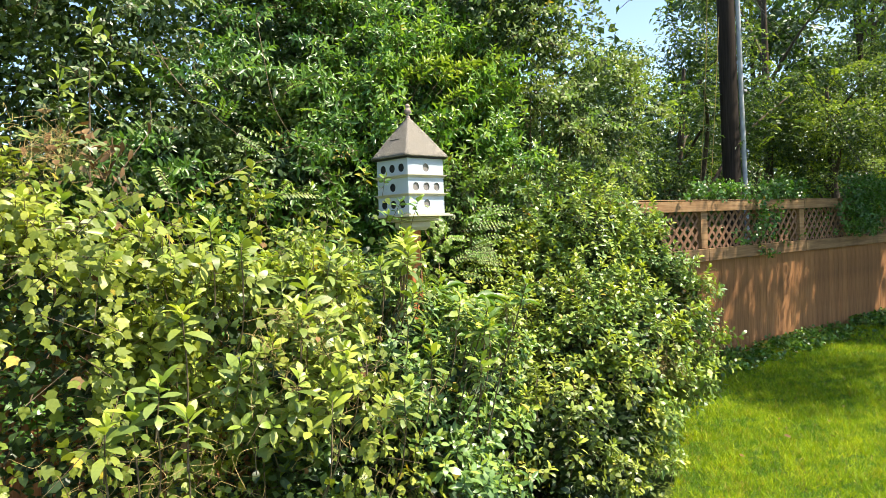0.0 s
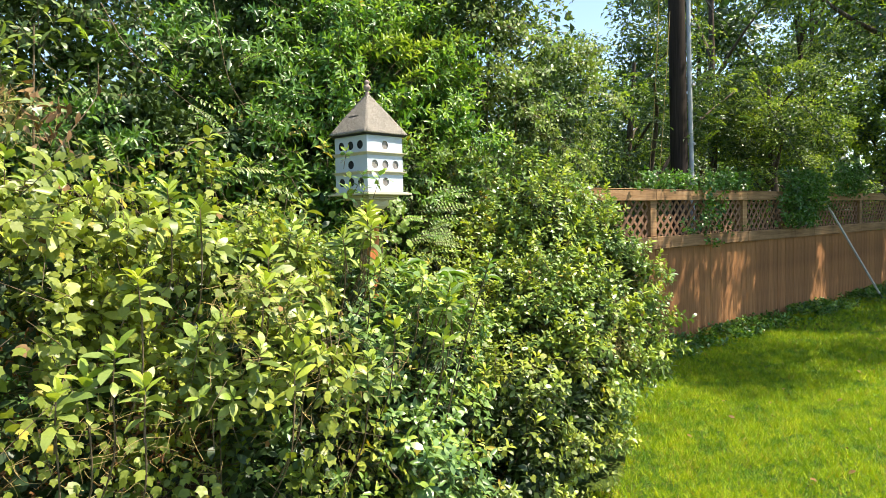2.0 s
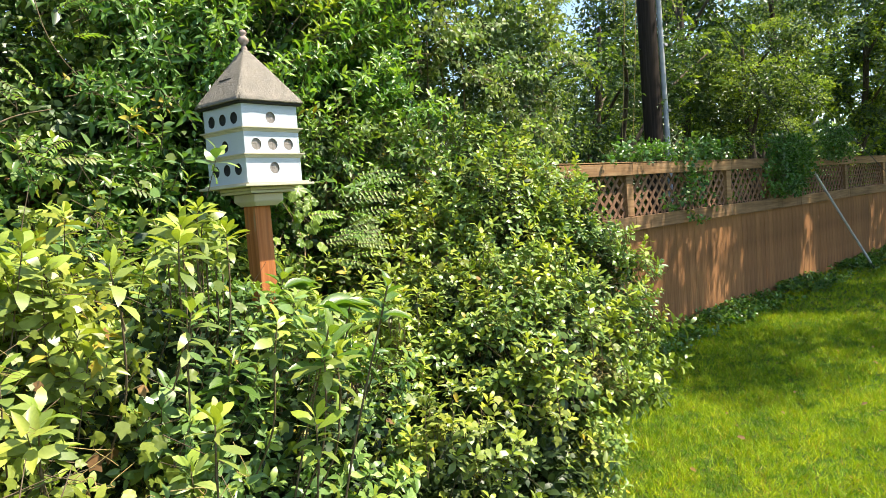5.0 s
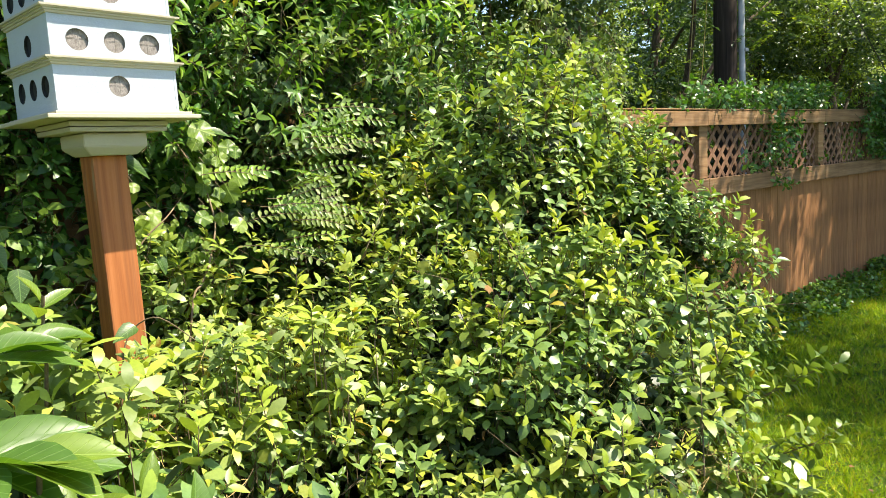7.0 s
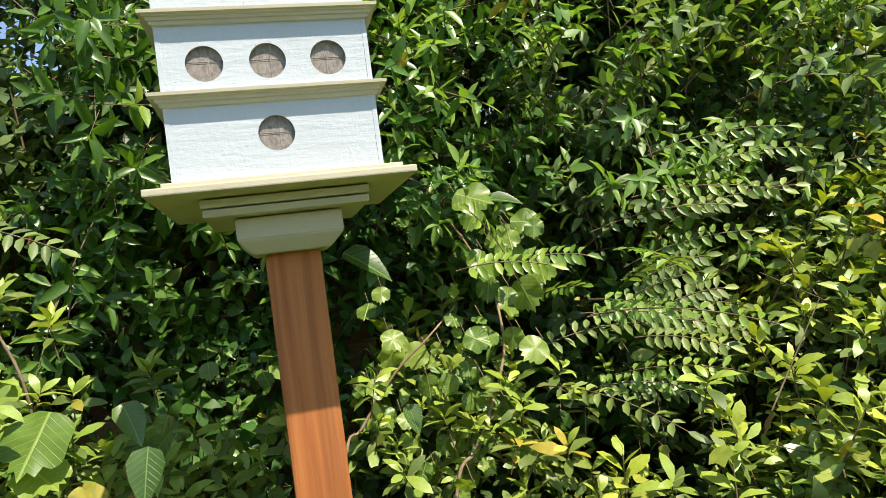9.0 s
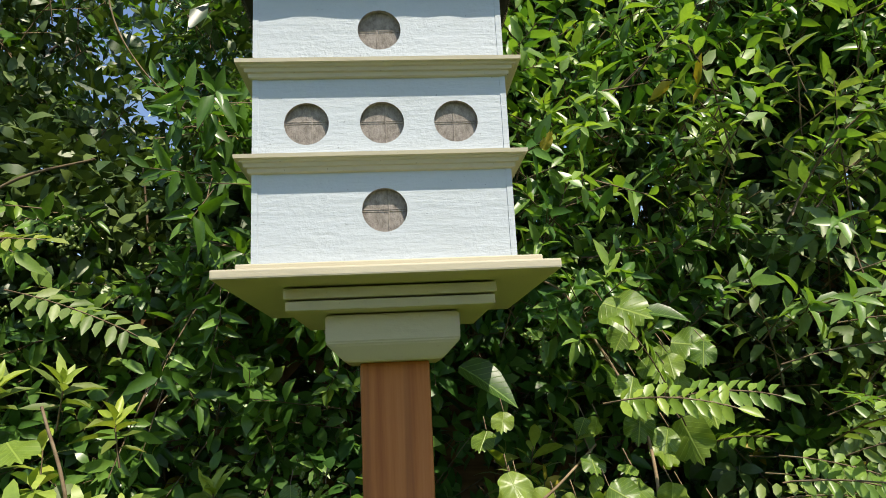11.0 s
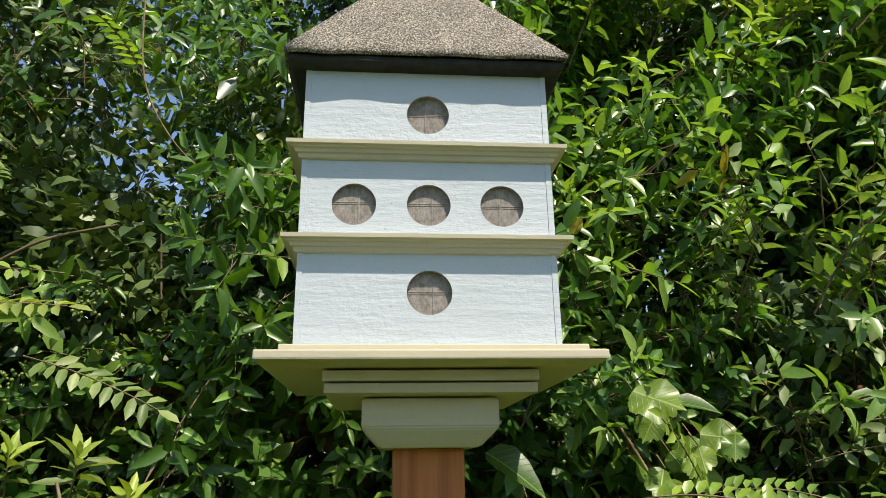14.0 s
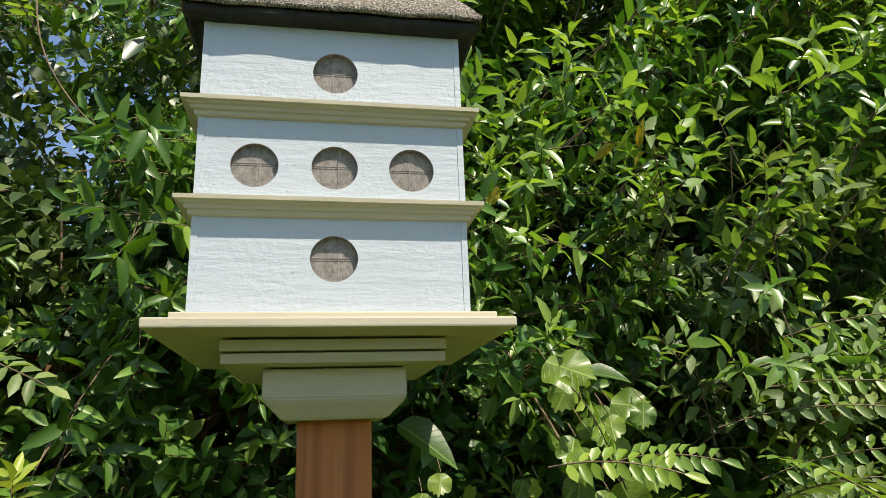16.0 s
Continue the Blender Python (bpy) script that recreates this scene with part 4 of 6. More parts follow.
def dry_tangle():
    """Tan dead vine stems matted over the hedge."""
    th = empty("dry_vine", "tan dry vine stems matted over the hedge", "vine")
    for cx, cy, cz, n, sp in ((1.02, 1.72, 1.34, 80, 0.10), (0.62, 1.74, 1.0, 50, 0.14), (1.28, 1.70, 1.05, 50, 0.12), (3.62, 1.92, 0.80, 90, 0.10), (3.5, 2.1, 1.02, 40, 0.14), (2.35, 2.42, 1.02, 30, 0.15), (0.62, 2.62, 1.98, 120, 0.09)):
        f = Foliage()
        for k in range(n):
            a = np.array((cx, cy, cz)) + rng.normal(size=3) * np.array((sp, 0.05, sp * 0.6))
            pts = [a]
            for j in range(3):
                pts.append(pts[-1] + rng.normal(size=3) * np.array((0.030, 0.02, 0.025)) + np.array((0, 0, -0.015)))
            pts = spline(pts, 3)
            f.stems(pts[:-1], pts[1:], rng.uniform(0.0006, 0.0012))
        ob = new("stem_mat", mesh("stem_mat", np.concatenate(f.sV), np.concatenate(f.sF), [DRY]))
        ob.parent = th
        tagged(ob, kind="stuff")


DRY = wood_mat("dry_stem", (0.30, 0.23, 0.08), (0.46, 0.36, 0.14), (0.58, 0.48, 0.22), 8.0, (1, 1, 1), 0.85)
dry_tangle()


# ---- overgrown wall of evergreen shrubs and vines along the fence ----
WALL_MATS = [LEAF_GLOSSY, LEAF_FRESH, LEAF_YELLOW, LEAF_GREYGREEN, LEAF_GRAPE, LEAF_DEAD, LEAF_SHADED]
LIME_MATS = [LEAF_GLOSSY, LEAF_YOUNG, LEAF_YELLOW, LEAF_GREYGREEN, LEAF_GRAPE]


def fence_y(x):
    return FENCE_Y + math.tan(radians(FENCE_TURN)) * (x - FENCE_X)


def recess(P):
    """The dark hollow in the thicket behind the birdhouse roof."""
    return (((P - np.array((2.12, 3.65, 2.42))) / np.array((0.30, 0.55, 0.24))) ** 2).sum(1) > 1


def thicket(name, label, x0, x1, top, tips, kind, seed, lean=0.0, fine=True, young=0.14, gaps=-0.30, rows=2, dark=False):
    r = random.Random(seed)
    th = empty(name, label, "shrub", (0, 0, 0), 0, "thicket along the fence")
    blobs = []
    z = 1.55
    while z < top:
        for k in range(rows):
            x = r.uniform(x0, x1) if rows == 2 else x0 + (x1 - x0) * (k + r.random()) / rows
            blobs.append((x, fence_y(x) + r.uniform(-0.05, 0.30) + lean * (z - 1.5), z + r.uniform(-0.2, 0.2), r.uniform(0.45, 0.75), r.uniform(0.32, 0.50), r.uniform(0.40, 0.65)))
        z += 0.42
    f = Foliage()
    k = 6
    P, N = on_blobs(blobs, int(tips * 1.05 / k), (0.74, 1.08), 0.14)
    keep = ((N[:, 1] < 0.35) | (rng.random(len(P)) < 0.3)) & hollows(P * 0.55, 0.85, gaps)
    P, N, A, B = sprays(P[keep], N[keep], k, 0.34, 0.30 if kind == "glossy" else 0.55)
    f.stems(A, B, 0.0022)
    P, N = clear(P, N)
    keep = recess(P)
    P, d = P[keep], N[keep]
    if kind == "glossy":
        # dark: shade over the whole thicket is put into the leaf colour
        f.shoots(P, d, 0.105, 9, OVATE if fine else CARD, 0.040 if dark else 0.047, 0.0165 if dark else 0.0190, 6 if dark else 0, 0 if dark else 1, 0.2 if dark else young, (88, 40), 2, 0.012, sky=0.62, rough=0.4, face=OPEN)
    elif kind == "long":
        f.shoots(P, d, 0.14, 9, OVATE if fine else CARD, 0.060, 0.0205, 0, 1, young, (84, 40), 2, 0.012, sky=0.55, rough=0.4, face=OPEN)
    else:
        f.shoots(P, d, 0.18, 11, CARD, 0.045, 0.021, 0 if seed == 3 else 3, 1, young, (75, 35), 2, 0.02, sky=0.55, rough=0.4, face=OPEN)
    # inner leaves, a darkened green standing in for shade in the gaps
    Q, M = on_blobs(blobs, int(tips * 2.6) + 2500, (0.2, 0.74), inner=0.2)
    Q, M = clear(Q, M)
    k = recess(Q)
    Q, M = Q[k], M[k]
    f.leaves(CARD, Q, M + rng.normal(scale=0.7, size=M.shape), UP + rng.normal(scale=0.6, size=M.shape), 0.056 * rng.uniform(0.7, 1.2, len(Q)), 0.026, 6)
    for b in blobs:
        base = np.array((b[0] + r.uniform(-0.3, 0.3), fence_y(b[0]) + 0.35, 0.0))
        pts = spline([base, (base + np.array(b[:3])) / 2 + rng.normal(scale=0.12, size=3), b[:3]], 5)
        f.stems(pts[:-1], pts[1:], np.linspace(0.014, 0.005, len(pts) - 1))
    f.build(name, th, WALL_MATS)
    return th


thicket("privet_thicket", "dark glossy evergreen thicket over the fence", -4.6, -2.8, 4.0, 300, "glossy", 1, fine=False)
thicket("privet_thicket", "dark glossy evergreen thicket over the fence", -2.8, -1.0, 4.0, 400, "long", 2, fine=False, young=0.03)
thicket("privet_thicket", "dark evergreen thicket with small leaves over the fence", -1.0, 0.4, 4.2, 1800, "small", 3, 0.0, young=0.02, gaps=0.35)
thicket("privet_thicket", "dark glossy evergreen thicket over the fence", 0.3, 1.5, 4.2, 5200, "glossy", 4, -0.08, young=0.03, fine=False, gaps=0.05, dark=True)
thicket("privet_thicket", "glossy evergreen thicket with hanging leaves behind the birdhouse", 1.4, 2.5, 2.45, 3900, "long", 5, -0.18, young=0.05, gaps=-0.1)
thicket("privet_thicket", "glossy evergreen thicket with bright young shoots behind the birdhouse", 2.5, 3.6, 4.2, 8300, "glossy", 6, 0.30, young=0.6, gaps=-0.9, rows=3)
thicket("privet_thicket", "tangled evergreen thicket with long leaves over the fence", 3.4, 4.6, 4.4, 4600, "long", 7, 0.28, young=0.45, fine=False)
thicket("privet_thicket", "tangled grey-green thicket over the fence", 4.4, 5.9, 4.3, 4200, "small", 8, young=0.3)


def sunny_shoots():
    """Leafy young growth that stands out of the thicket into the sun."""
    th = empty("privet_shoots", "sunlit young evergreen shoots with yellow-green tips over the thicket", "shrub", (0, 0, 0), 0, "thicket along the fence")
    f = Foliage()
    n = 150
    x, z = rng.uniform(2.85, 4.35, n), rng.uniform(2.05, 3.25, n)
    P = np.column_stack((x, 3.38 + 0.42 * (z - 2.0) - 0.10 * (x - 2.9) + rng.uniform(-0.05, 0.22, n), z))
    keep = np.sin(4.3 * x + 2.1 * np.sin(3.7 * z)) * np.sin(4.9 * z + 1.3 * x) > -0.30
    P = P[keep]
    N = np.array((0.15, -0.65, 0.55)) + rng.normal(scale=0.25, size=P.shape)
    T, D, A, B = sprays(P, N, 6, 0.40, 0.30, 0.75)
    f.stems(A, B, 0.0024)
    T, D = clear(T, D)
    f.shoots(T, D, 0.11, 9, OVATE, 0.056, 0.0205, 0, 1, 0.55, (86, 36), 2, 0.012, apex=0.25, sky=0.62, rough=0.38)
    # lower growth beside the vine
    P = np.column_stack((rng.uniform(3.25, 3.95, 28), rng.uniform(3.24, 3.40, 28), rng.uniform(1.42, 2.05, 28)))
    T, D, A, B = sprays(P, np.array((0.25, -0.55, 0.5)) + rng.normal(scale=0.25, size=P.shape), 5, 0.30, 0.30, 0.5)
    f.stems(A, B, 0.0022)
    f.shoots(T, D, 0.09, 8, OVATE, 0.046, 0.0185, 3, 1, 0.6, (86, 36), 2, 0.02, apex=0.3, sky=0.62, rough=0.38)
    P = np.column_stack((rng.uniform(2.92, 3.30, 20), rng.uniform(3.38, 3.52, 20), rng.uniform(1.62, 2.10, 20)))
    T, D, A, B = sprays(P, np.array((0.15, -0.55, 0.5)) + rng.normal(scale=0.25, size=P.shape), 5, 0.26, 0.30, 0.5)
    f.stems(A, B, 0.0022)
    f.shoots(T, D, 0.09, 8, OVATE, 0.046, 0.0175, 0, 1, 0.6, (86, 36), 2, 0.02, apex=0.3, sky=0.62, rough=0.38)
    # long arching tips, yellow-green in the light
    for a, b in (((3.45, 3.70, 2.60), (3.75, 3.52, 2.86)), ((3.60, 3.72, 2.66), (4.02, 3.55, 2.92)), ((3.70, 3.70, 2.72), (4.25, 3.55, 2.98)), ((3.30, 3.70, 2.56), (3.50, 3.55, 2.84)), ((3.85, 3.70, 2.60), (4.30, 3.52, 2.74)), ((3.10, 3.66, 2.55), (3.28, 3.50, 2.78)), ((3.95, 3.75, 2.85), (4.45, 3.60, 3.08)), ((3.40, 3.62, 2.35), (3.62, 3.45, 2.62))):
        a, b = np.array(a), np.array(b)
        pts = spline([a, (a + b) / 2 + np.array((-0.02, 0, 0.05)), b], 5)
        f.stems(pts[:-1], pts[1:], 0.003)
        Q = pts[3:]
        f.shoots(Q, (b - a)[None] + UP * 0.10 + rng.normal(scale=0.06, size=Q.shape), 0.09, 8, OVATE, 0.062, 0.021, 1, 4, 0.9, (72, 30), None, 0, 0.002, 1.0, 0.1, sky=0.7)
    f.build("privet_shoots", th, [LEAF_GLOSSY, LEAF_FRESH, LEAF_YELLOW, LEAF_GREYGREEN, LEAF_YOUNG])


sunny_shoots()


# ---- woods behind the fence ----
TREE_MATS = [LEAF_TREE, LEAF_TREE_LIGHT, LEAF_YELLOW]


def sun_gaps(P):
    """Gaps in the crowns over the lawn, through which the sun reaches the fence in narrow streaks."""
    slope = math.tan(radians(FENCE_TURN))
    k = (P[:, 1] - FENCE_Y - slope * (P[:, 0] - FENCE_X)) / (sun_dir.y - slope * sun_dir.x)
    x, z = P[:, 0] - sun_dir.x * k, P[:, 2] - sun_dir.z * k
    keep = np.ones(len(P), bool)
    for c, w, z0, z1 in ((9.34, 0.24, -0.2, 1.12), (12.42, 0.30, -0.2, 1.6), (10.9, 0.09, 0.1, 0.7), (15.7, 0.14, 0.1, 1.1), (8.0, 0.08, 0.3, 0.9)):
        keep &= ~((np.abs(x - c + 0.10 * np.sin(5 * z)) < w * (0.7 + 0.5 * np.sin(9 * z + 2 * c))) & (z > z0) & (z < z1))
    return keep


def tree(label, x, y, height, crown, n, light=0.2, leaf=0.11, seed=0, trunk=0.13, low=0.25, group="woods behind the fence", squash=0.8, dense=5.0):
    r = random.Random(seed)
    th = empty("tree", label, "tree", (x, y, 0), 0, group)
    lean = Vector((r.uniform(-0.4, 0.4), r.uniform(-0.4, 0.4), 0))
    pts = [Vector((0, 0, -0.3)), Vector((0, 0, height * 0.3)) + lean * 0.3, Vector((0, 0, height * 0.62)) + lean * 0.8, Vector((0, 0, height * 0.92)) + lean]
    axis = spline([tuple(p) for p in pts], 5)
    tube("trunk", axis, trunk, trunk * 0.25, BARK, th, 10)
    blobs = []
    count = 11
    for k in range(count):
        s = low + (1 - low) * (k + 0.5) / count
        a = k * 2.4 + r.uniform(-0.5, 0.5)
        reach = crown * (0.35 + 0.65 * math.sin(math.pi * min(1, 0.15 + 0.85 * (1 - s) ** 0.7))) * r.uniform(0.45, 0.85)
        c = axis[min(len(axis) - 1, int(s * len(axis)))] + np.array((math.cos(a) * reach, math.sin(a) * reach, r.uniform(-0.2, 0.4)))
        rad = crown * r.uniform(0.32, 0.55)
        blobs.append((*c, rad, rad, rad * squash))
        b = axis[max(0, int((s - 0.18) * len(axis)))]
        limb = spline([b, (b + c) / 2 + np.array((0, 0, 0.15)), c], 4)
        tube("limb", limb, trunk * 0.34, trunk * 0.08, BARK, th, 6)
    f = Foliage()
    # flat sprays of leaves on the outside, dark leaves within
    P, N = on_blobs(blobs, n, (0.5, 1.05), 0.16, 1.7, 0.3, 0.4)
    pn = unit(UP * 0.8 + N * 0.55 + rng.normal(scale=0.25, size=P.shape))
    a = unit(np.cross(pn, np.array((0.3, 0.8, 0.1))))
    b = np.cross(pn, a)
    bright = (rng.random(len(P)) < light).astype(int)
    for k in range(22):
        th2 = k * 2.4 + rng.uniform(-0.3, 0.3, len(P))
        out = np.cos(th2)[:, None] * a + np.sin(th2)[:, None] * b
        rad = leaf * 3.0 * math.sqrt((k + 0.5) / 22) * rng.uniform(0.7, 1.2, len(P))[:, None]
        Q = P + out * rad - UP * 0.25 * rad
        g = sun_gaps(Q + th.location) if group == "lawn trees" else np.ones(len(Q), bool)
        out, Q, pk = out[g], Q[g], pn[g]
        f.leaves(DIAMOND, Q, out + rng.normal(scale=0.45, size=Q.shape), pk + rng.normal(scale=0.35, size=Q.shape), leaf * rng.uniform(0.7, 1.3, len(Q)), leaf * 0.45, bright[g])
    Q, M = on_blobs(blobs, int(n * dense), (0.1, 0.8), 0.1, 1.7, 0.3, 0.05)
    if group == "lawn trees":
        Q = Q[sun_gaps(Q + th.location)]
    f.leaves(DIAMOND, Q, rng.normal(size=Q.shape), rng.normal(size=Q.shape), leaf * 1.5, leaf * 0.9, 0)
    f.build("crown", th, TREE_MATS, None, "crown")
    return th


def overhang(th):
    """A dark lower limb of the shade tree that reaches out over the lawn."""
    off = np.array(th.location)
    pts = spline([np.array(p) - off for p in ((12.4, 1.15, 3.65), (11.5, 0.72, 3.35), (10.5, 1.07, 3.40), (9.85, 1.78, 3.80), (9.4, 2.3, 4.25))], 6)
    tube("limb", pts, 0.065, 0.018, BARK, th, 9)
    side = spline([pts[9], pts[9] + np.array((-0.1, 0.15, -0.22)), pts[9] + np.array((-0.35, 0.5, -0.30))], 5)
    tube("limb", side, 0.022, 0.006, BARK, th, 7)
    f = Foliage()
    P = np.concatenate((pts[7:], side[2:]))
    P = np.repeat(P, 7, 0) + rng.normal(scale=1.0, size=(len(P) * 7, 3)) * np.array((0.20, 0.24, 0.17))
    d = rng.normal(scale=0.7, size=P.shape) + np.array((-0.3, 0.3, -0.3))
    f.shoots(P, d, 0.22, 9, SIMPLE, 0.085, 0.034, 0, 1, 0.2, (80, 40), None, 0, 0.003)
    f.build("overhang", th, TREE_MATS, BARK, "crown")


tree("tall dark broadleaf tree behind the fence", 3.2, 6.2, 7.0, 2.4, 420, 0.15, 0.10, 11)
tree("dark broadleaf tree behind the thicket", -0.3, 6.4, 6.5, 2.4, 420, 0.15, 0.10, 12)
tree("dark broadleaf tree behind the thicket", -2.6, 6.8, 7.0, 2.6, 250, 0.15, 0.11, 13)
tree("dark broadleaf tree behind the fence", 6.4, 5.6, 5.9, 1.8, 520, 0.3, 0.09, 14)
tree("feathery tree beside the utility pole", 12.2, 6.6, 4.9, 1.7, 800, 0.4, 0.065, 15, low=0.12)
tree("low dark tree beside the utility pole", 10.2, 6.6, 3.9, 1.4, 520, 0.3, 0.07, 26, low=0.1)
tree("tall dark tree behind the utility pole", 15.8, 5.9, 9.0, 2.1, 900, 0.2, 0.085, 16, low=0.12)
tree("vine-covered tree behind the fence", 15.6, 4.4, 4.6, 1.2, 700, 0.7, 0.065, 17, low=0.10)
tree("vine-covered tree behind the fence", 18.5, 4.6, 7.5, 1.7, 900, 0.55, 0.08, 18, low=0.10)
tree("tall tree farther along the fence", 22.0, 5.2, 9.0, 2.6, 560, 0.65, 0.15, 19, low=0.1)
tree("tall tree at the end of the fence", 24.5, 1.0, 9.0, 3.0, 560, 0.6, 0.16, 20, low=0.1)
tree("tall vine-covered tree at the end of the fence", 27.0, 3.4, 10.0, 3.2, 420, 0.65, 0.18, 41, low=0.08)
tree("vine-covered tree behind the fence", 21.6, 3.7, 6.0, 1.2, 420, 0.75, 0.10, 42, low=0.08)
tree("shade tree over the lawn", 14.8, 0.2, 8.2, 2.8, 620, 0.3, 0.13, 21, low=0.50, group="lawn trees", dense=2.9)
tree("shade tree over the lawn", 9.0, 0.05, 7.8, 1.35, 300, 0.3, 0.11, 22, low=0.66, group="lawn trees", dense=1.9)
overhang(tree("shade tree over the lawn", 12.4, 1.15, 8.8, 1.9, 440, 0.3, 0.13, 24, low=0.62, group="lawn trees", dense=1.9))
tree("shade tree over the lawn", 17.0, -1.0, 8.6, 2.9, 480, 0.3, 0.15, 23, low=0.52, group="lawn trees", dense=1.2)
tree("dark tree in the woods", 8.0, 9.5, 7.0, 2.8, 360, 0.15, 0.17, 31, low=0.1)
tree("dark tree in the woods", 13.0, 14.0, 7.0, 3.2, 360, 0.15, 0.19, 32, low=0.1)
tree("dark tree in the woods", 19.5, 7.6, 9.0, 2.4, 420, 0.15, 0.17, 33, low=0.1)
tree("dark tree in the woods", 20.0, 11.5, 5.5, 3.2, 360, 0.15, 0.19, 34, low=0.1)


def far_woods():
    """A ring of woods that closes the place."""
    f = Foliage()
    blobs = []
    r = random.Random(5)
    for k in range(150):
        a = radians(r.uniform(-40, 160))
        dist = r.uniform(24, 38)
        rad = r.uniform(2.2, 3.6)
        blobs.append((5 + dist * math.cos(a), 3 + dist * math.sin(a), r.uniform(0.8, 3.6), rad, rad, rad))
    P, N = on_blobs(blobs, 46000, (0.7, 1.06), 0.15, 0.8, 0.1, 0.6)
    f.leaves(DIAMOND, P, N * 0.4 + rng.normal(scale=0.8, size=P.shape), UP + 0.6 * N + rng.normal(scale=0.5, size=P.shape), rng.uniform(0.4, 0.8, len(P)), 0.40, (rng.random(len(P)) < 0.25).astype(int))
    V, F, M = np.concatenate(f.V), np.concatenate(f.F), np.concatenate(f.M)
    tagged(new("far_woods", mesh("far_woods", V, F, TREE_MATS, M)), "dense green woods in the distance", "woods", kind="stuff")


far_woods()


# ---- grass ----
def clear_of_hedge(P):
    """The lawn ends in an uneven line at the hedge."""
    return (P[:, 0] > 4.1) | (P[:, 1] < 1.95 + 0.1 * np.sin(5 * P[:, 0]))


def lawn_grass():
    f = Foliage()
    for x0, x1, y0, y1, n, l, w in ((3.2, 6.5, 0.2, 3.1, 90000, 0.058, 0.0046), (6.5, 9.5, 0.0, 3.2, 52000, 0.062, 0.0066), (9.5, 15.0, -2.0, 3.0, 40000, 0.070, 0.010), (15.0, 24.0, -5.0, 2.8, 14000, 0.10, 0.016), (-5.0, 3.2, -4.5, 1.75, 34000, 0.070, 0.017), (3.2, 9.5, -4.5, 0.2, 18000, 0.070, 0.017)):
        P = np.column_stack((rng.uniform(x0, x1, n), rng.uniform(y0, y1, n), np.zeros(n)))
        P[:, :2] += rng.normal(scale=0.12, size=(n, 2))
        P = P[clear_of_hedge(P)]
        n = len(P)
        D = UP + rng.normal(scale=0.75, size=(n, 3)) * np.array((1, 1, 0))
        N = unit(rng.normal(size=(n, 3)) * np.array((1, 1, 0.2)))
        clump = np.sin(27 * P[:, 0] + 2.0 * np.sin(9.3 * P[:, 1])) * np.sin(24 * P[:, 1] + 1.7 * np.sin(11 * P[:, 0])) + 0.7 * np.sin(7.1 * P[:, 0] + 2.0 * np.sin(5.3 * P[:, 1])) * np.sin(6.3 * P[:, 1])
        tuft = 0.84 + 0.30 * clump
        mi = np.where(rng.random(n) < 0.05 + 0.10 * (clump > 0.5), 1, np.where(clump + rng.normal(scale=0.35, size=n) < -0.35, 2, 0))
        f.leaves(GRASS_BLADE, P, D, N, l * tuft * rng.uniform(0.5, 1.35, n), w, mi)
    V, F, M = np.concatenate(f.V), np.concatenate(f.F), np.concatenate(f.M)
    tagged(new("lawn_grass", mesh("lawn_grass", V, F, [GRASS, LEAF_YELLOW, GRASS_DEEP], M)), "short bright green lawn grass in sun and shade", "grass", kind="stuff")


GRASS_BLADE = (np.array(((-0.5, 0, 0), (0.5, 0, 0), (0.1, 1, -0.25))), np.array(((0, 1, 2),)))
lawn_grass()


def fence_foot_ivy():
    th = empty("ground_ivy", "low green ivy and weeds along the fence foot", "ground cover")
    f = Foliage()
    n = 2600
    x = rng.uniform(5.0, 17.0, n)
    x = x[np.sin(2.3 * x + 1.2 * np.sin(5.1 * x)) > rng.uniform(-1.2, 0.7, n)]
    n = len(x)
    fy = FENCE_Y + math.tan(radians(FENCE_TURN)) * (x - FENCE_X)
    back = rng.random(n) ** 1.4
    P = np.column_stack((x, fy - 0.06 - back * 0.50, 0.0 + rng.random(n) * 0.06 * (1 - back)))
    f.shoots(P, UP + rng.normal(scale=0.5, size=P.shape), 0.09, 6, CARD, 0.055, 0.032, 0, 1, 0.25, (85, 40), 2, 0.03)
    f.build("ground_ivy", th, WALL_MATS)


fence_foot_ivy()


def fence_vines():
    th = empty("fence_vine", "green vines hanging over the lattice of the fence", "vine")
    f = Foliage()
    for cx, w, n, z0, z1, out in ((11.25, 0.62, 560, 1.38, 2.12, 0.14), (8.6, 0.7, 44, 1.32, 1.80, 0.02), (11.9, 0.4, 140, 1.6, 2.1, 0.1), (7.9, 0.7, 110, 1.86, 2.02, -0.25), (9.3, 0.6, 150, 1.86, 2.06, -0.25), (13.4, 0.9, 300, 1.85, 2.3, 0.1), (8.62, 0.10, 14, 1.15, 1.78, 0.03)):
        x = cx + rng.normal(scale=w * 0.5, size=n)
        fy = FENCE_Y + math.tan(radians(FENCE_TURN)) * (x - FENCE_X)
        z = rng.uniform(z0, z1, n)
        P = np.column_stack((x, fy - 0.06 - out * rng.random(n), z))
        d = np.column_stack((rng.normal(scale=0.6, size=n), -0.4 + rng.normal(scale=0.3, size=n), -0.1 + rng.normal(scale=0.6, size=n)))
        f.shoots(P, d, 0.13, 7, CARD, 0.05, 0.028, 0, 1, 0.08, (80, 40), 2, 0.03)
    f.build("fence_vine", th, WALL_MATS)


fence_vines()


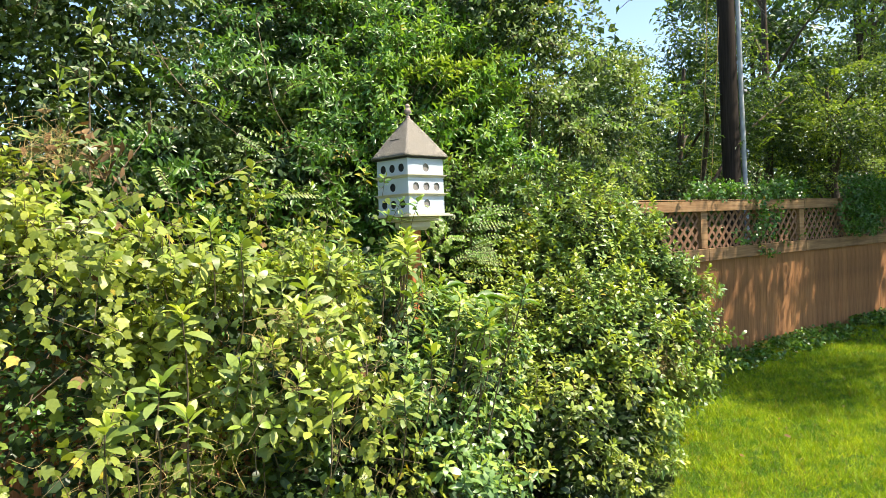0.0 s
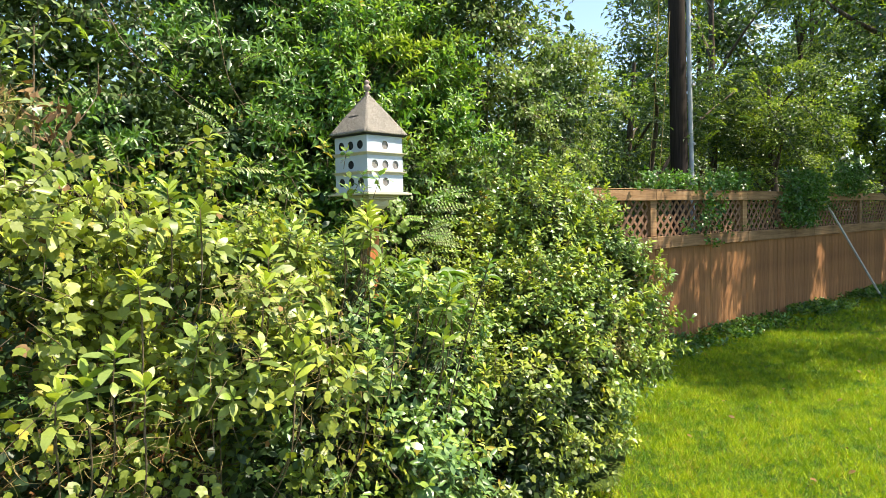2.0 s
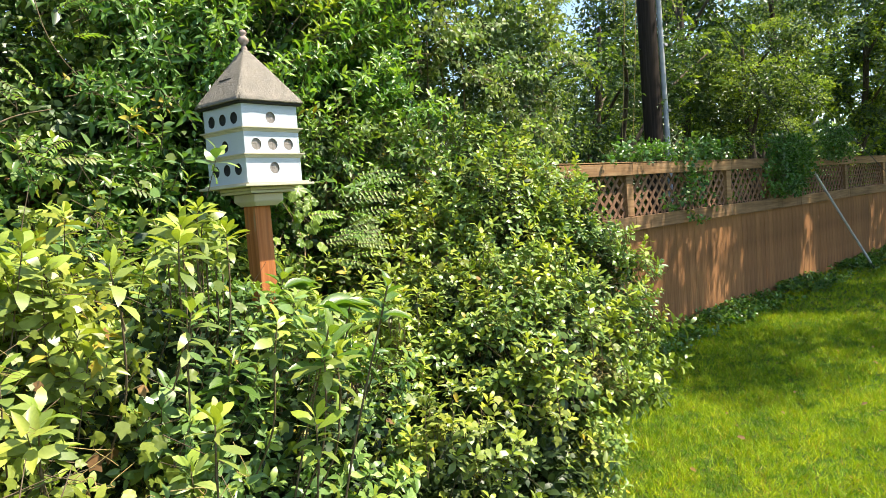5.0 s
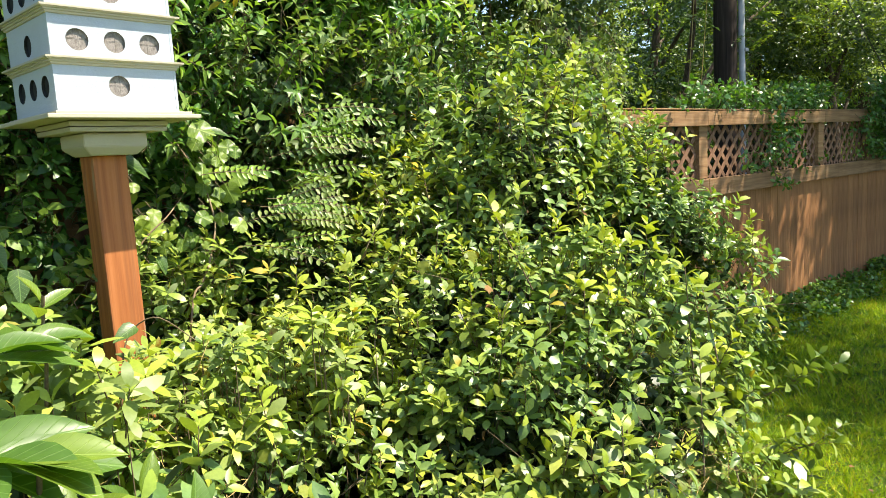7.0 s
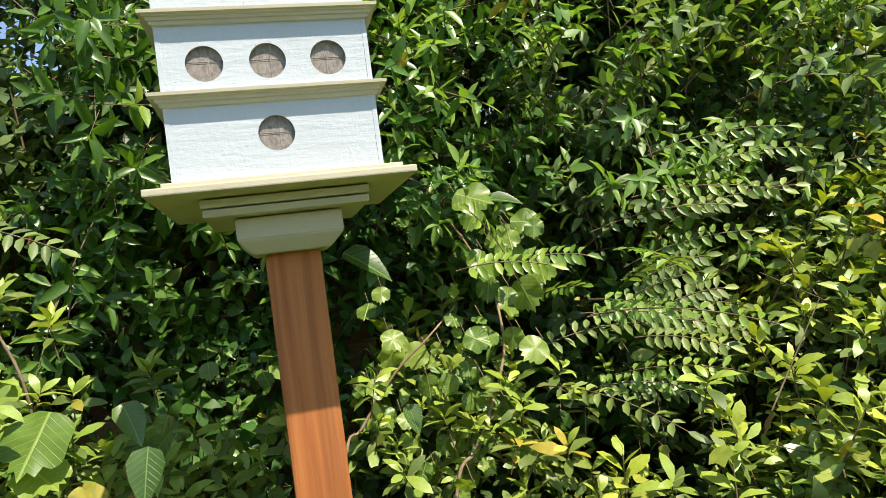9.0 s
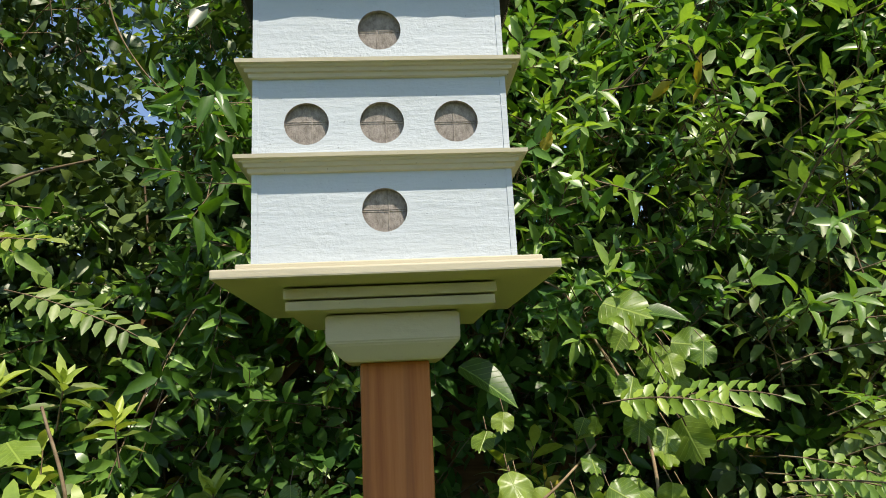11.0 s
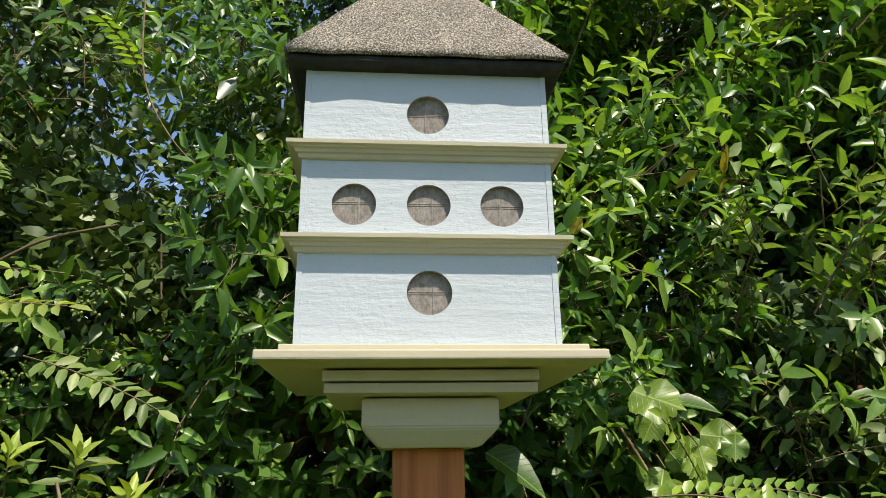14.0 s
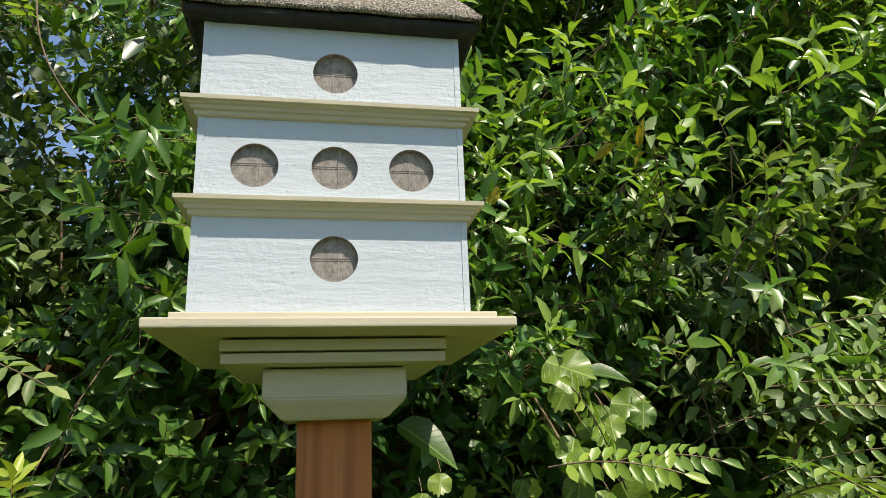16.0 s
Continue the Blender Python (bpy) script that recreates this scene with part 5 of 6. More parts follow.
def fence_cover():
    th = empty("climbing_vine", "dark climbing vine over the fence boards behind the post", "vine")
    f = Foliage()
    n = 900
    x, z = rng.uniform(0.6, 4.9, n), rng.uniform(0.5, 1.9, n)
    P = np.column_stack((x, [fence_y(a) for a in x] - rng.uniform(0.08, 0.30, n), z))
    d = np.column_stack((rng.normal(scale=0.6, size=n), -0.5 + rng.normal(scale=0.3, size=n), 0.2 + rng.normal(scale=0.5, size=n)))
    f.shoots(P, d, 0.16, 10, CARD, 0.055, 0.026, 0, 1, 0.15, (85, 40), 2, 0.05)
    n = 520
    x, z = rng.uniform(3.3, 4.95, n), rng.uniform(1.25, 1.98, n)
    P = np.column_stack((x, [fence_y(a) for a in x] - rng.uniform(0.10, 0.42, n), z))
    f.shoots(P, rng.normal(scale=0.5, size=P.shape) + np.array((0, -0.4, 0.4)), 0.12, 9, CARD, 0.048, 0.021, 6, 0, 0.6, (85, 40), 2, 0.03)
    f.build("climbing_vine", th, WALL_MATS)


fence_cover()


def lime_shoots():
    """Whorls of fresh lime shoots low behind the post, in the sun."""
    th = empty("lime_shoots", "fresh lime green shoots low behind the birdhouse post", "shrub")
    f = Foliage()
    for c, n, sp in (((2.22, 3.08, 1.36), 26, (0.10, 0.06, 0.08)), ((2.12, 3.06, 1.28), 30, (0.12, 0.08, 0.10)), ((2.42, 3.16, 1.24), 40, (0.12, 0.06, 0.08)), ((3.02, 3.08, 1.06), 20, (0.14, 0.08, 0.07)), ((1.92, 3.12, 1.52), 30, (0.12, 0.06, 0.09)), ((3.45, 2.9, 1.22), 30, (0.16, 0.10, 0.08)), ((2.92, 3.20, 1.24), 26, (0.10, 0.05, 0.10)), ((2.50, 3.24, 1.18), 20, (0.08, 0.05, 0.08))):
        P = np.array(c) + rng.normal(size=(n, 3)) * np.array(sp)
        f.shoots(P, UP + np.array((0.1, -0.35, 0)) + rng.normal(scale=0.3, size=P.shape), 0.05, 9, OBOVATE, 0.042, 0.016, 4, 1, 1.0, (95, 35), 2, 0.15, 0.0014, 0.6, 0.5)
    # bright growth in front of the post foot
    n = 210
    y = rng.uniform(2.46, 2.86, n)
    P = np.column_stack((rng.uniform(2.36, 3.15, n), y, 1.175 - 0.34 * rng.random(n) ** 1.3 - 0.25 * (y - 2.6)))
    f.shoots(P, UP + np.array((0.1, -0.3, 0)) + rng.normal(scale=0.3, size=P.shape), 0.06, 10, OBOVATE, 0.044, 0.0175, 3, 1, 0.8, (95, 35), 2, 0.15, 0.0014, 0.6, 0.4)
    f.stems(P - np.array((0, 0, 0.12)), P, 0.0016)
    P = np.array((2.34, 2.38, 1.21)) + rng.normal(size=(26, 3)) * np.array((0.06, 0.05, 0.035))
    f.shoots(P, UP + np.array((0.1, -0.2, 0)) + rng.normal(scale=0.25, size=P.shape), 0.07, 11, OBOVATE, 0.048, 0.019, 3, 1, 0.5, (95, 35), 2, 0.08, 0.0016, 0.6, 0.5)
    f.stems(P - np.array((0, 0, 0.15)), P, 0.0016)
    # larger whorls standing above the rest
    P = np.array(((2.15, 3.20, 1.585), (2.235, 3.20, 1.585), (2.10, 3.22, 1.54), (2.31, 3.22, 1.53), (2.46, 3.18, 1.43)))
    f.shoots(P, UP + np.array((0.05, -0.25, 0)) + rng.normal(scale=0.15, size=P.shape), 0.05, 13, OVATE, 0.047, 0.0145, 4, 1, 1.0, (88, 18), None, 0, 0.002, 0.6, 0.6)
    f.build("lime_shoots", th, LIME_MATS)


lime_shoots()


rng = np.random.default_rng(21)


# ---- broad-leaved sapling and vines round the birdhouse ----
def broad_leaf_mesh():
    V, F = BROAD
    return mesh("leaf", V, F, [LEAF_BIG])


def sapling():
    th = empty("broad_leaf_sapling", "young sapling with large toothed green leaves in the hedge", "sapling")
    me = broad_leaf_mesh()
    young = mesh("leaf", BROAD[0], BROAD[1], [LEAF_BIG_YOUNG])
    r = random.Random(3)
    for k, (tip, n, size, lean) in enumerate(SPRIGS):
        tip = Vector(tip)
        foot = Vector((tip.x - 0.06, tip.y + 0.38, 0.0))
        mid = tip.lerp(foot, 0.45) + Vector((0.03, 0.05, 0.06))
        tube("stem", spline([tuple(foot), tuple(mid), tuple(tip)], 6), 0.0045, 0.0025, TWIG, th, 6)
        d = Vector(lean).normalized()
        a = d.orthogonal().normalized()
        b = d.cross(a)
        for j in range(n):
            s = j / n
            th2 = j * 2.4 + k
            rad = math.cos(th2) * a + math.sin(th2) * b
            fan = d.z < 0.3
            if fan:
                rad.z *= 0.3
            ang = radians((46 - 36 * s if fan else 82 - 58 * s ** 1.5) + r.uniform(-10, 10))
            D = (math.cos(ang) * d + math.sin(ang) * rad).normalized()
            N = d * 0.4 + sun_dir
            N = (N - N.dot(D) * D).normalized()
            S = D.cross(N)
            L = size * (1.0 - 0.45 * s) * r.uniform(0.85, 1.1)
            W = L * r.uniform(0.36, 0.44)
            m = Matrix.Identity(4)
            for i in range(3):
                m[i][0], m[i][1], m[i][2] = S[i] * W, D[i] * L, N[i] * L * r.uniform(0.5, 1.3)
            ob = new("leaf", young if s > 0.55 and r.random() < 0.8 else me)
            ob.parent = th
            ob.matrix_local = Matrix.Translation(tip - d * 0.10 * (1 - s)) @ m
    return th


SPRIGS = (
    ((2.015, 1.60, 1.415), 10, 0.085, (0.05, -0.25, 1)), ((2.17, 1.91, 1.325), 8, 0.145, (0.62, -0.76, -0.02)), ((1.96, 1.76, 1.31), 8, 0.095, (-0.25, -0.2, 0.9)), ((2.21, 1.97, 1.25), 9, 0.085, (0.0, -0.1, 1)),
    ((2.34, 2.42, 1.40), 8, 0.095, (0.25, -0.2, 0.9)), ((2.29, 2.26, 1.36), 9, 0.125, (0.90, 0.10, 0.05)), ((2.06, 1.90, 1.25), 9, 0.110, (0.1, -0.35, 1)), ((2.02, 2.4, 1.47), 9, 0.085, (0, 0, 1)),
    ((1.85, 2.02, 1.24), 9, 0.10, (-0.1, -0.3, 1)), ((2.36, 2.16, 1.15), 8, 0.10, (0.4, -0.3, 0.8)), ((2.14, 2.12, 1.33), 8, 0.11, (0.0, -0.3, 1)), ((2.38, 2.02, 1.14), 8, 0.12, (0.75, -0.4, 0.35)),
)
sapling()


VINE_BARK = wood_mat("vine_bark", (0.14, 0.105, 0.065), (0.23, 0.18, 0.115), (0.33, 0.27, 0.19), 8.0, (1, 1, 1), 0.85)


def grape_vine():
    th = empty("grape_vine", "wild grape vine with pale lobed leaves and bent bare stem", "vine")
    tube("stem", spline([(2.86, 3.10, 0.0), (2.87, 3.10, 0.8), (2.93, 3.12, 1.183), (2.978, 3.14, 1.247), (3.014, 3.16, 1.292), (3.071, 3.21, 1.375), (3.094, 3.244, 1.435), (3.10, 3.30, 1.536), (3.074, 3.33, 1.612), (3.037, 3.34, 1.683), (3.002, 3.36, 1.755), (2.97, 3.46, 1.80)], 6), 0.0036, 0.0022, VINE_BARK, th, 8, "bare tan bent stem")
    tube("stem", spline([(2.70, 3.22, 0.9), (2.758, 3.22, 1.257), (2.796, 3.25, 1.300), (2.873, 3.25, 1.393), (2.942, 3.25, 1.447), (3.02, 3.30, 1.50)], 5), 0.0035, 0.0018, VINE_BARK, th, 7)
    me = mesh("leaf", *GRAPE, [LEAF_GRAPE_VEINED])
    f = Foliage()
    for c, n, sp, size in (((3.11, 3.26, 1.62), 15, (0.05, 0.03, 0.07), 0.060), ((3.06, 3.22, 1.46), 20, (0.07, 0.05, 0.09), 0.044), ((3.02, 3.22, 1.28), 22, (0.12, 0.06, 0.09), 0.040), ((2.90, 3.28, 1.36), 14, (0.08, 0.04, 0.10), 0.042), ((2.47, 3.30, 1.30), 22, (0.14, 0.05, 0.10), 0.046), ((2.26, 3.26, 1.28), 16, (0.14, 0.06, 0.10), 0.048)):
        P = np.array(c) + rng.normal(size=(n, 3)) * np.array(sp)
        P[:, 2] = np.minimum(P[:, 2], 1.72 - 0.1 * rng.random(n))
        for p in P:
            D = Vector((random.gauss(0, 0.5), random.gauss(-0.35, 0.25), random.gauss(-0.7, 0.35))).normalized()
            N = Vector((random.gauss(0.15, 0.4), random.gauss(-0.75, 0.3), random.gauss(0.6, 0.35)))
            N = (N - N.dot(D) * D).normalized()
            S = D.cross(N)
            s = size * random.uniform(0.55, 1.35)
            m = Matrix.Identity(4)
            for i in range(3):
                m[i][0], m[i][1], m[i][2] = S[i] * s, D[i] * s, N[i] * s * random.uniform(0.8, 2.4)
            ob = new("leaf", me)
            ob.parent = th
            ob.matrix_local = Matrix.Translation(p) @ m
        f.stems(P + np.array((0, 0.03, 0.02)), P, 0.0012)
    st = new("stalk", mesh("stalk", np.concatenate(f.sV), np.concatenate(f.sF), [VINE_BARK]))
    st.parent = th
    tagged(st, kind="stuff")


grape_vine()


def compound_shrub():
    th = empty("compound_leaf_shrub", "grey-green shrub with feathered compound leaves behind the birdhouse", "shrub")
    f = Foliage()
    spots = [((1.98, 3.42, 1.68), (0.3, -0.6, -0.2), 0.18), ((1.86, 3.44, 1.84), (0.6, -0.5, 0), 0.2)]
    for k in range(20):
        spots.append(((3.24 + rng.normal(scale=0.11), 3.15 + rng.normal(scale=0.05), 1.45 + rng.normal(scale=0.085)), (0.75 + rng.normal(scale=0.4), -0.6 + rng.normal(scale=0.3), 0.15 + rng.normal(scale=0.25)), rng.uniform(0.14, 0.30)))
    for x, z in ((3.42, 1.66), (3.52, 1.72), (3.48, 1.58), (3.60, 1.66), (3.56, 1.80), (3.66, 1.76), (3.44, 1.50)):
        spots.append(((x - 0.12, 3.22, z - 0.05), (0.8 + rng.normal(scale=0.15), -0.45, 0.28 + rng.normal(scale=0.15)), rng.uniform(0.20, 0.30)))
    for k in range(24):
        spots.append(((1.6 + rng.normal(scale=0.4), 3.45 + rng.normal(scale=0.06), 2.2 + rng.normal(scale=0.3)), (rng.normal(scale=0.6), -0.7, 0.1 + rng.normal(scale=0.3)), rng.uniform(0.15, 0.28)))
    P = np.array([s[0] for s in spots])
    D = np.array([s[1] for s in spots])
    f.frond(P, D, np.array((0.1, -0.75, 0.65)) + 0 * P, np.array([s[2] for s in spots]), 9, 0.030, 0.0140, np.where(rng.random(len(spots)) < 0.6, 1, 3))
    # one large frond beside the house
    f.frond(np.array(((2.11, 3.27, 1.78), (1.93, 3.30, 1.86))), np.array(((0.93, -0.22, -0.24), (0.9, -0.1, 0.1))), np.array(((0.1, -0.6, 0.8),) * 2), 0.235, 10, 0.040, 0.0165, 3, SIMPLE, 0.12)
    f.build("compound_leaf_shrub", th, WALL_MATS)


compound_shrub()


def hanging_vine():
    """A thin greenbrier shoot across the post with heart-shaped leaves."""
    th = empty("greenbrier_vine", "thin vine shoot with heart-shaped leaves before the post", "vine")
    pts = spline([(2.52, 2.62, 1.02), (2.58, 2.75, 1.20), (2.63, 2.70, 1.27), (2.68, 2.62, 1.22), (2.76, 2.62, 1.14)], 5)
    tube("stem", pts, 0.002, 0.0012, TWIG, th, 5)
    me = mesh("leaf", *blade([(0.10, 0.75), (0.30, 1.0), (0.55, 0.82), (0.80, 0.42)], 0.12, 0.18), [LEAF_HEART])
    for at, D, L in (((2.80, 3.22, 1.63), (0.75, -0.3, -0.45), 0.105), ((3.10, 3.24, 1.70), (0.8, -0.3, -0.1), 0.070), ((2.47, 3.02, 1.38), (-0.1, -0.4, -0.8), 0.085), ((2.43, 3.08, 1.44), (0.3, -0.4, -0.6), 0.075), ((2.88, 3.20, 1.34), (0.2, -0.4, -0.8), 0.06), ((2.60, 2.72, 1.255), (-0.8, -0.2, -0.25), 0.060), ((2.635, 2.70, 1.275), (0.6, -0.3, 0.5), 0.035), ((2.68, 2.62, 1.22), (0.9, -0.3, -0.1), 0.058), ((2.75, 2.62, 1.16), (0.2, -0.3, -0.9), 0.085), ((2.67, 2.63, 1.21), (-0.6, -0.3, -0.3), 0.045)):
        D = Vector(D).normalized()
        N = Vector((0.1, -0.6, 0.75))
        N = (N - N.dot(D) * D).normalized()
        S = D.cross(N)
        m = Matrix.Identity(4)
        for i in range(3):
            m[i][0], m[i][1], m[i][2] = S[i] * L * 0.62, D[i] * L, N[i] * L
        ob = new("leaf", me)
        ob.parent = th
        ob.matrix_local = Matrix.Translation(at) @ m


hanging_vine()


def bare_branches():
    for pts, r0 in (([(1.70, 3.62, 1.93), (1.805, 3.60, 1.984), (1.951, 3.58, 2.062), (2.10, 3.58, 2.10)], 0.008), ([(2.06, 3.66, 2.95), (2.076, 3.62, 2.698), (2.105, 3.60, 2.46), (2.178, 3.60, 2.312), (2.29, 3.60, 2.199), (2.40, 3.64, 2.12)], 0.0042), ([(1.30, 3.34, 2.62), (1.403, 3.30, 2.422), (1.60, 3.30, 2.26), (1.782, 3.30, 2.135), (1.88, 3.32, 2.05)], 0.0045), ([(1.06, 3.30, 1.90), (1.12, 3.28, 2.0), (1.236, 3.28, 2.166), (1.26, 3.30, 2.32)], 0.0055)):
        tagged(tube("bare_branch", spline(pts, 6), r0 * 0.6, r0 * 0.3, TWIG, None, 7), "thin bare grey-brown branch in the thicket", "branch", "bare branches")


bare_branches()


def lime_leaves():
    """Large yellowing grape leaves low beside the post, and one hanging orange leaf."""
    th = empty("yellowing_vine", "vine with large lime yellow leaves low beside the post", "vine")
    me = mesh("leaf", *GRAPE, [LEAF_YELLOW])
    lime = mesh("leaf", *GRAPE, [LEAF_GRAPE_VEINED])
    tube("stem", spline([(2.25, 3.25, 0.6), (2.28, 3.16, 1.2), (2.30, 3.10, 1.46), (2.25, 3.12, 1.6)], 5), 0.004, 0.002, VINE_BARK, th, 6)
    r = random.Random(4)
    for at, L in (((2.34, 3.05, 1.45), 0.10), ((2.28, 3.08, 1.50), 0.07), ((2.30, 3.06, 1.38), 0.08), ((2.24, 3.08, 1.42), 0.07), ((2.38, 3.08, 1.33), 0.06), ((2.22, 3.10, 1.56), 0.06), ((2.42, 3.10, 1.26), 0.07)):
        D = Vector((r.uniform(-0.6, 0.6), -0.5, -0.5 + r.uniform(-0.3, 0.3))).normalized()
        N = Vector((0.1, -0.5, 0.85))
        N = (N - N.dot(D) * D).normalized()
        S = D.cross(N)
        m = Matrix.Identity(4)
        for i in range(3):
            m[i][0], m[i][1], m[i][2] = S[i] * L, D[i] * L, N[i] * L
        ob = new("leaf", me if r.random() < 0.3 else lime)
        ob.parent = th
        ob.matrix_local = Matrix.Translation(at) @ m
    dead = new("hanging_dead_leaf", mesh("hanging_dead_leaf", *GRAPE, [LEAF_YELLOW]))
    dead.matrix_world = pose(2.955, 3.22, 1.968, 115, 20, 30) @ Matrix.Diagonal((0.022, 0.034, 0.034, 1))
    tagged(dead, "small orange yellow leaf caught beside the ledge", "leaf")


lime_leaves()


def berry_clusters():
    r = random.Random(6)
    for c in ((2.58, 3.20, 1.49), (2.94, 3.33, 1.68), (2.08, 3.30, 1.76), (2.16, 3.36, 1.90), (2.60, 3.22, 1.44)):
        bm = bmesh.new()
        for k in range(26):
            p = Vector(c) + Vector((r.gauss(0, 0.016), r.gauss(0, 0.010), r.gauss(-0.01, 0.022)))
            bmesh.ops.create_icosphere(bm, subdivisions=1, radius=r.uniform(0.0026, 0.0038), matrix=Matrix.Translation(p))
        for f in bm.faces:
            f.smooth = True
        me = bpy.data.meshes.new("berry_cluster")
        bm.to_mesh(me)
        bm.free()
        me.materials.append(BERRY)
        tagged(new("berry_cluster", me), "cluster of small green berries in the thicket", "berries", "berry clusters", "stuff")


berry_clusters()


def tall_sapling():
    th = empty("tall_sapling", "tall leafy sapling with some brown dead leaves above the hedge", "sapling")
    f = Foliage()
    for x, y, top in ((0.80, 2.70, 2.30), (0.68, 2.72, 2.08)):
        tube("stem", spline([(x - 0.1, y + 0.15, 0.0), (x - 0.04, y + 0.05, 1.2), (x, y, top)], 6), 0.010, 0.003, TWIG, th, 6)
        z = np.linspace(1.95, top, 7)
        P = np.column_stack((np.full(7, x), np.full(7, y), z)) + rng.normal(scale=0.03, size=(7, 3))
        D = rng.normal(scale=0.6, size=(7, 3)) + UP
        f.shoots(P, D, 0.12, 9, OBOVATE, 0.058, 0.021, 0, 1, 0.05, (90, 35))
        f.shoots(P[-1:], UP[None], 0.16, 14, OBOVATE, 0.062, 0.022, 0, 1, 1.0, (80, 20), None, 0, 0.002, 1.0, 0.75)
    n = 60
    P = np.array((0.74, 2.62, 1.98)) + rng.normal(size=(n, 3)) * np.array((0.09, 0.06, 0.06))
    f.leaves(SIMPLE, P, rng.normal(size=(n, 3)) - UP * 0.6, rng.normal(size=(n, 3)), 0.05, 0.02, 4)
    f.build("tall_sapling", th, HEDGE_MATS)


tall_sapling()


def lawn_side_sprigs():
    """Long shoots that lean out of the hedge over the lawn."""
    th = empty("leaning_shoots", "long pale shoots leaning from the hedge over the lawn", "shrub")
    f = Foliage()
    for base, tip in (((3.90, 2.20, 0.66), (4.30, 1.82, 0.85)), ((3.82, 2.12, 0.58), (4.10, 1.76, 0.70)), ((3.90, 2.25, 0.80), (4.18, 1.98, 1.02)), ((3.74, 2.2, 0.5), (4.02, 1.82, 0.56)), ((3.62, 2.10, 0.62), (3.78, 1.72, 0.66))):
        base, tip = np.array(base), np.array(tip)
        pts = spline([base, (base + tip) / 2 + np.array((0, 0, -0.02)), tip], 7)
        f.stems(pts[:-1], pts[1:], 0.003)
        Q = pts[4:]
        f.shoots(Q, (tip - base)[None] * 1.2 + UP * 0.25 + rng.normal(scale=0.2, size=Q.shape), 0.10, 9, OBOVATE, 0.055, 0.024, 0, 1, 0.6, (88, 35))
    f.build("leaning_shoots", th, HEDGE_MATS)


lawn_side_sprigs()


def upright_shoots():
    """Strong young shoots standing out of the front of the hedge."""
    th = empty("young_shoots", "upright young shoots with lime tips along the hedge front", "shrub")
    f = Foliage()
    P = np.array(((1.78, 2.05, 1.50), (1.84, 2.12, 1.53), (1.72, 1.98, 1.49), (1.90, 2.20, 1.52), (1.66, 1.90, 1.46), (1.80, 2.20, 1.50), (1.93, 2.12, 1.46), (0.55, 1.55, 1.20), (0.50, 1.56, 1.14), (0.62, 1.55, 1.10), (0.43, 1.56, 1.12), (1.05, 1.70, 1.30), (1.13, 1.62, 1.10), (1.08, 1.60, 1.04), (1.50, 1.85, 1.42), (0.92, 1.80, 1.52), (1.82, 1.80, 1.25), (0.84, 1.82, 1.58), (1.41, 1.65, 0.98), (1.11, 1.75, 1.38), (1.28, 1.72, 1.2), (0.7, 1.72, 1.34), (1.66, 1.9, 1.3), (1.95, 1.78, 1.16), (2.03, 1.82, 1.13), (1.86, 1.72, 1.02), (2.08, 2.0, 1.18), (1.6, 1.72, 1.1), (1.96, 2.28, 1.46), (2.04, 2.36, 1.47), (1.90, 2.22, 1.45), (2.10, 2.42, 1.46), (2.0, 2.30, 1.40)))
    n = len(P)
    d = UP + np.array((0, -0.12, 0)) + rng.normal(scale=0.10, size=(n, 3))
    f.shoots(P, d, 0.10, 15, OBOVATE, 0.062, 0.024, 0, 1, 1.0, (100, 24), None, 0, 0.003, 0.8, 0.58)
    for p in P:
        pts = spline([p, p + np.array((0.02, 0.06, -0.18)), p + np.array((0.01, 0.16, -0.34))], 4)
        f.stems(pts[:-1], pts[1:], 0.0035)
    f.build("young_shoots", th, HEDGE_MATS)


upright_shoots()


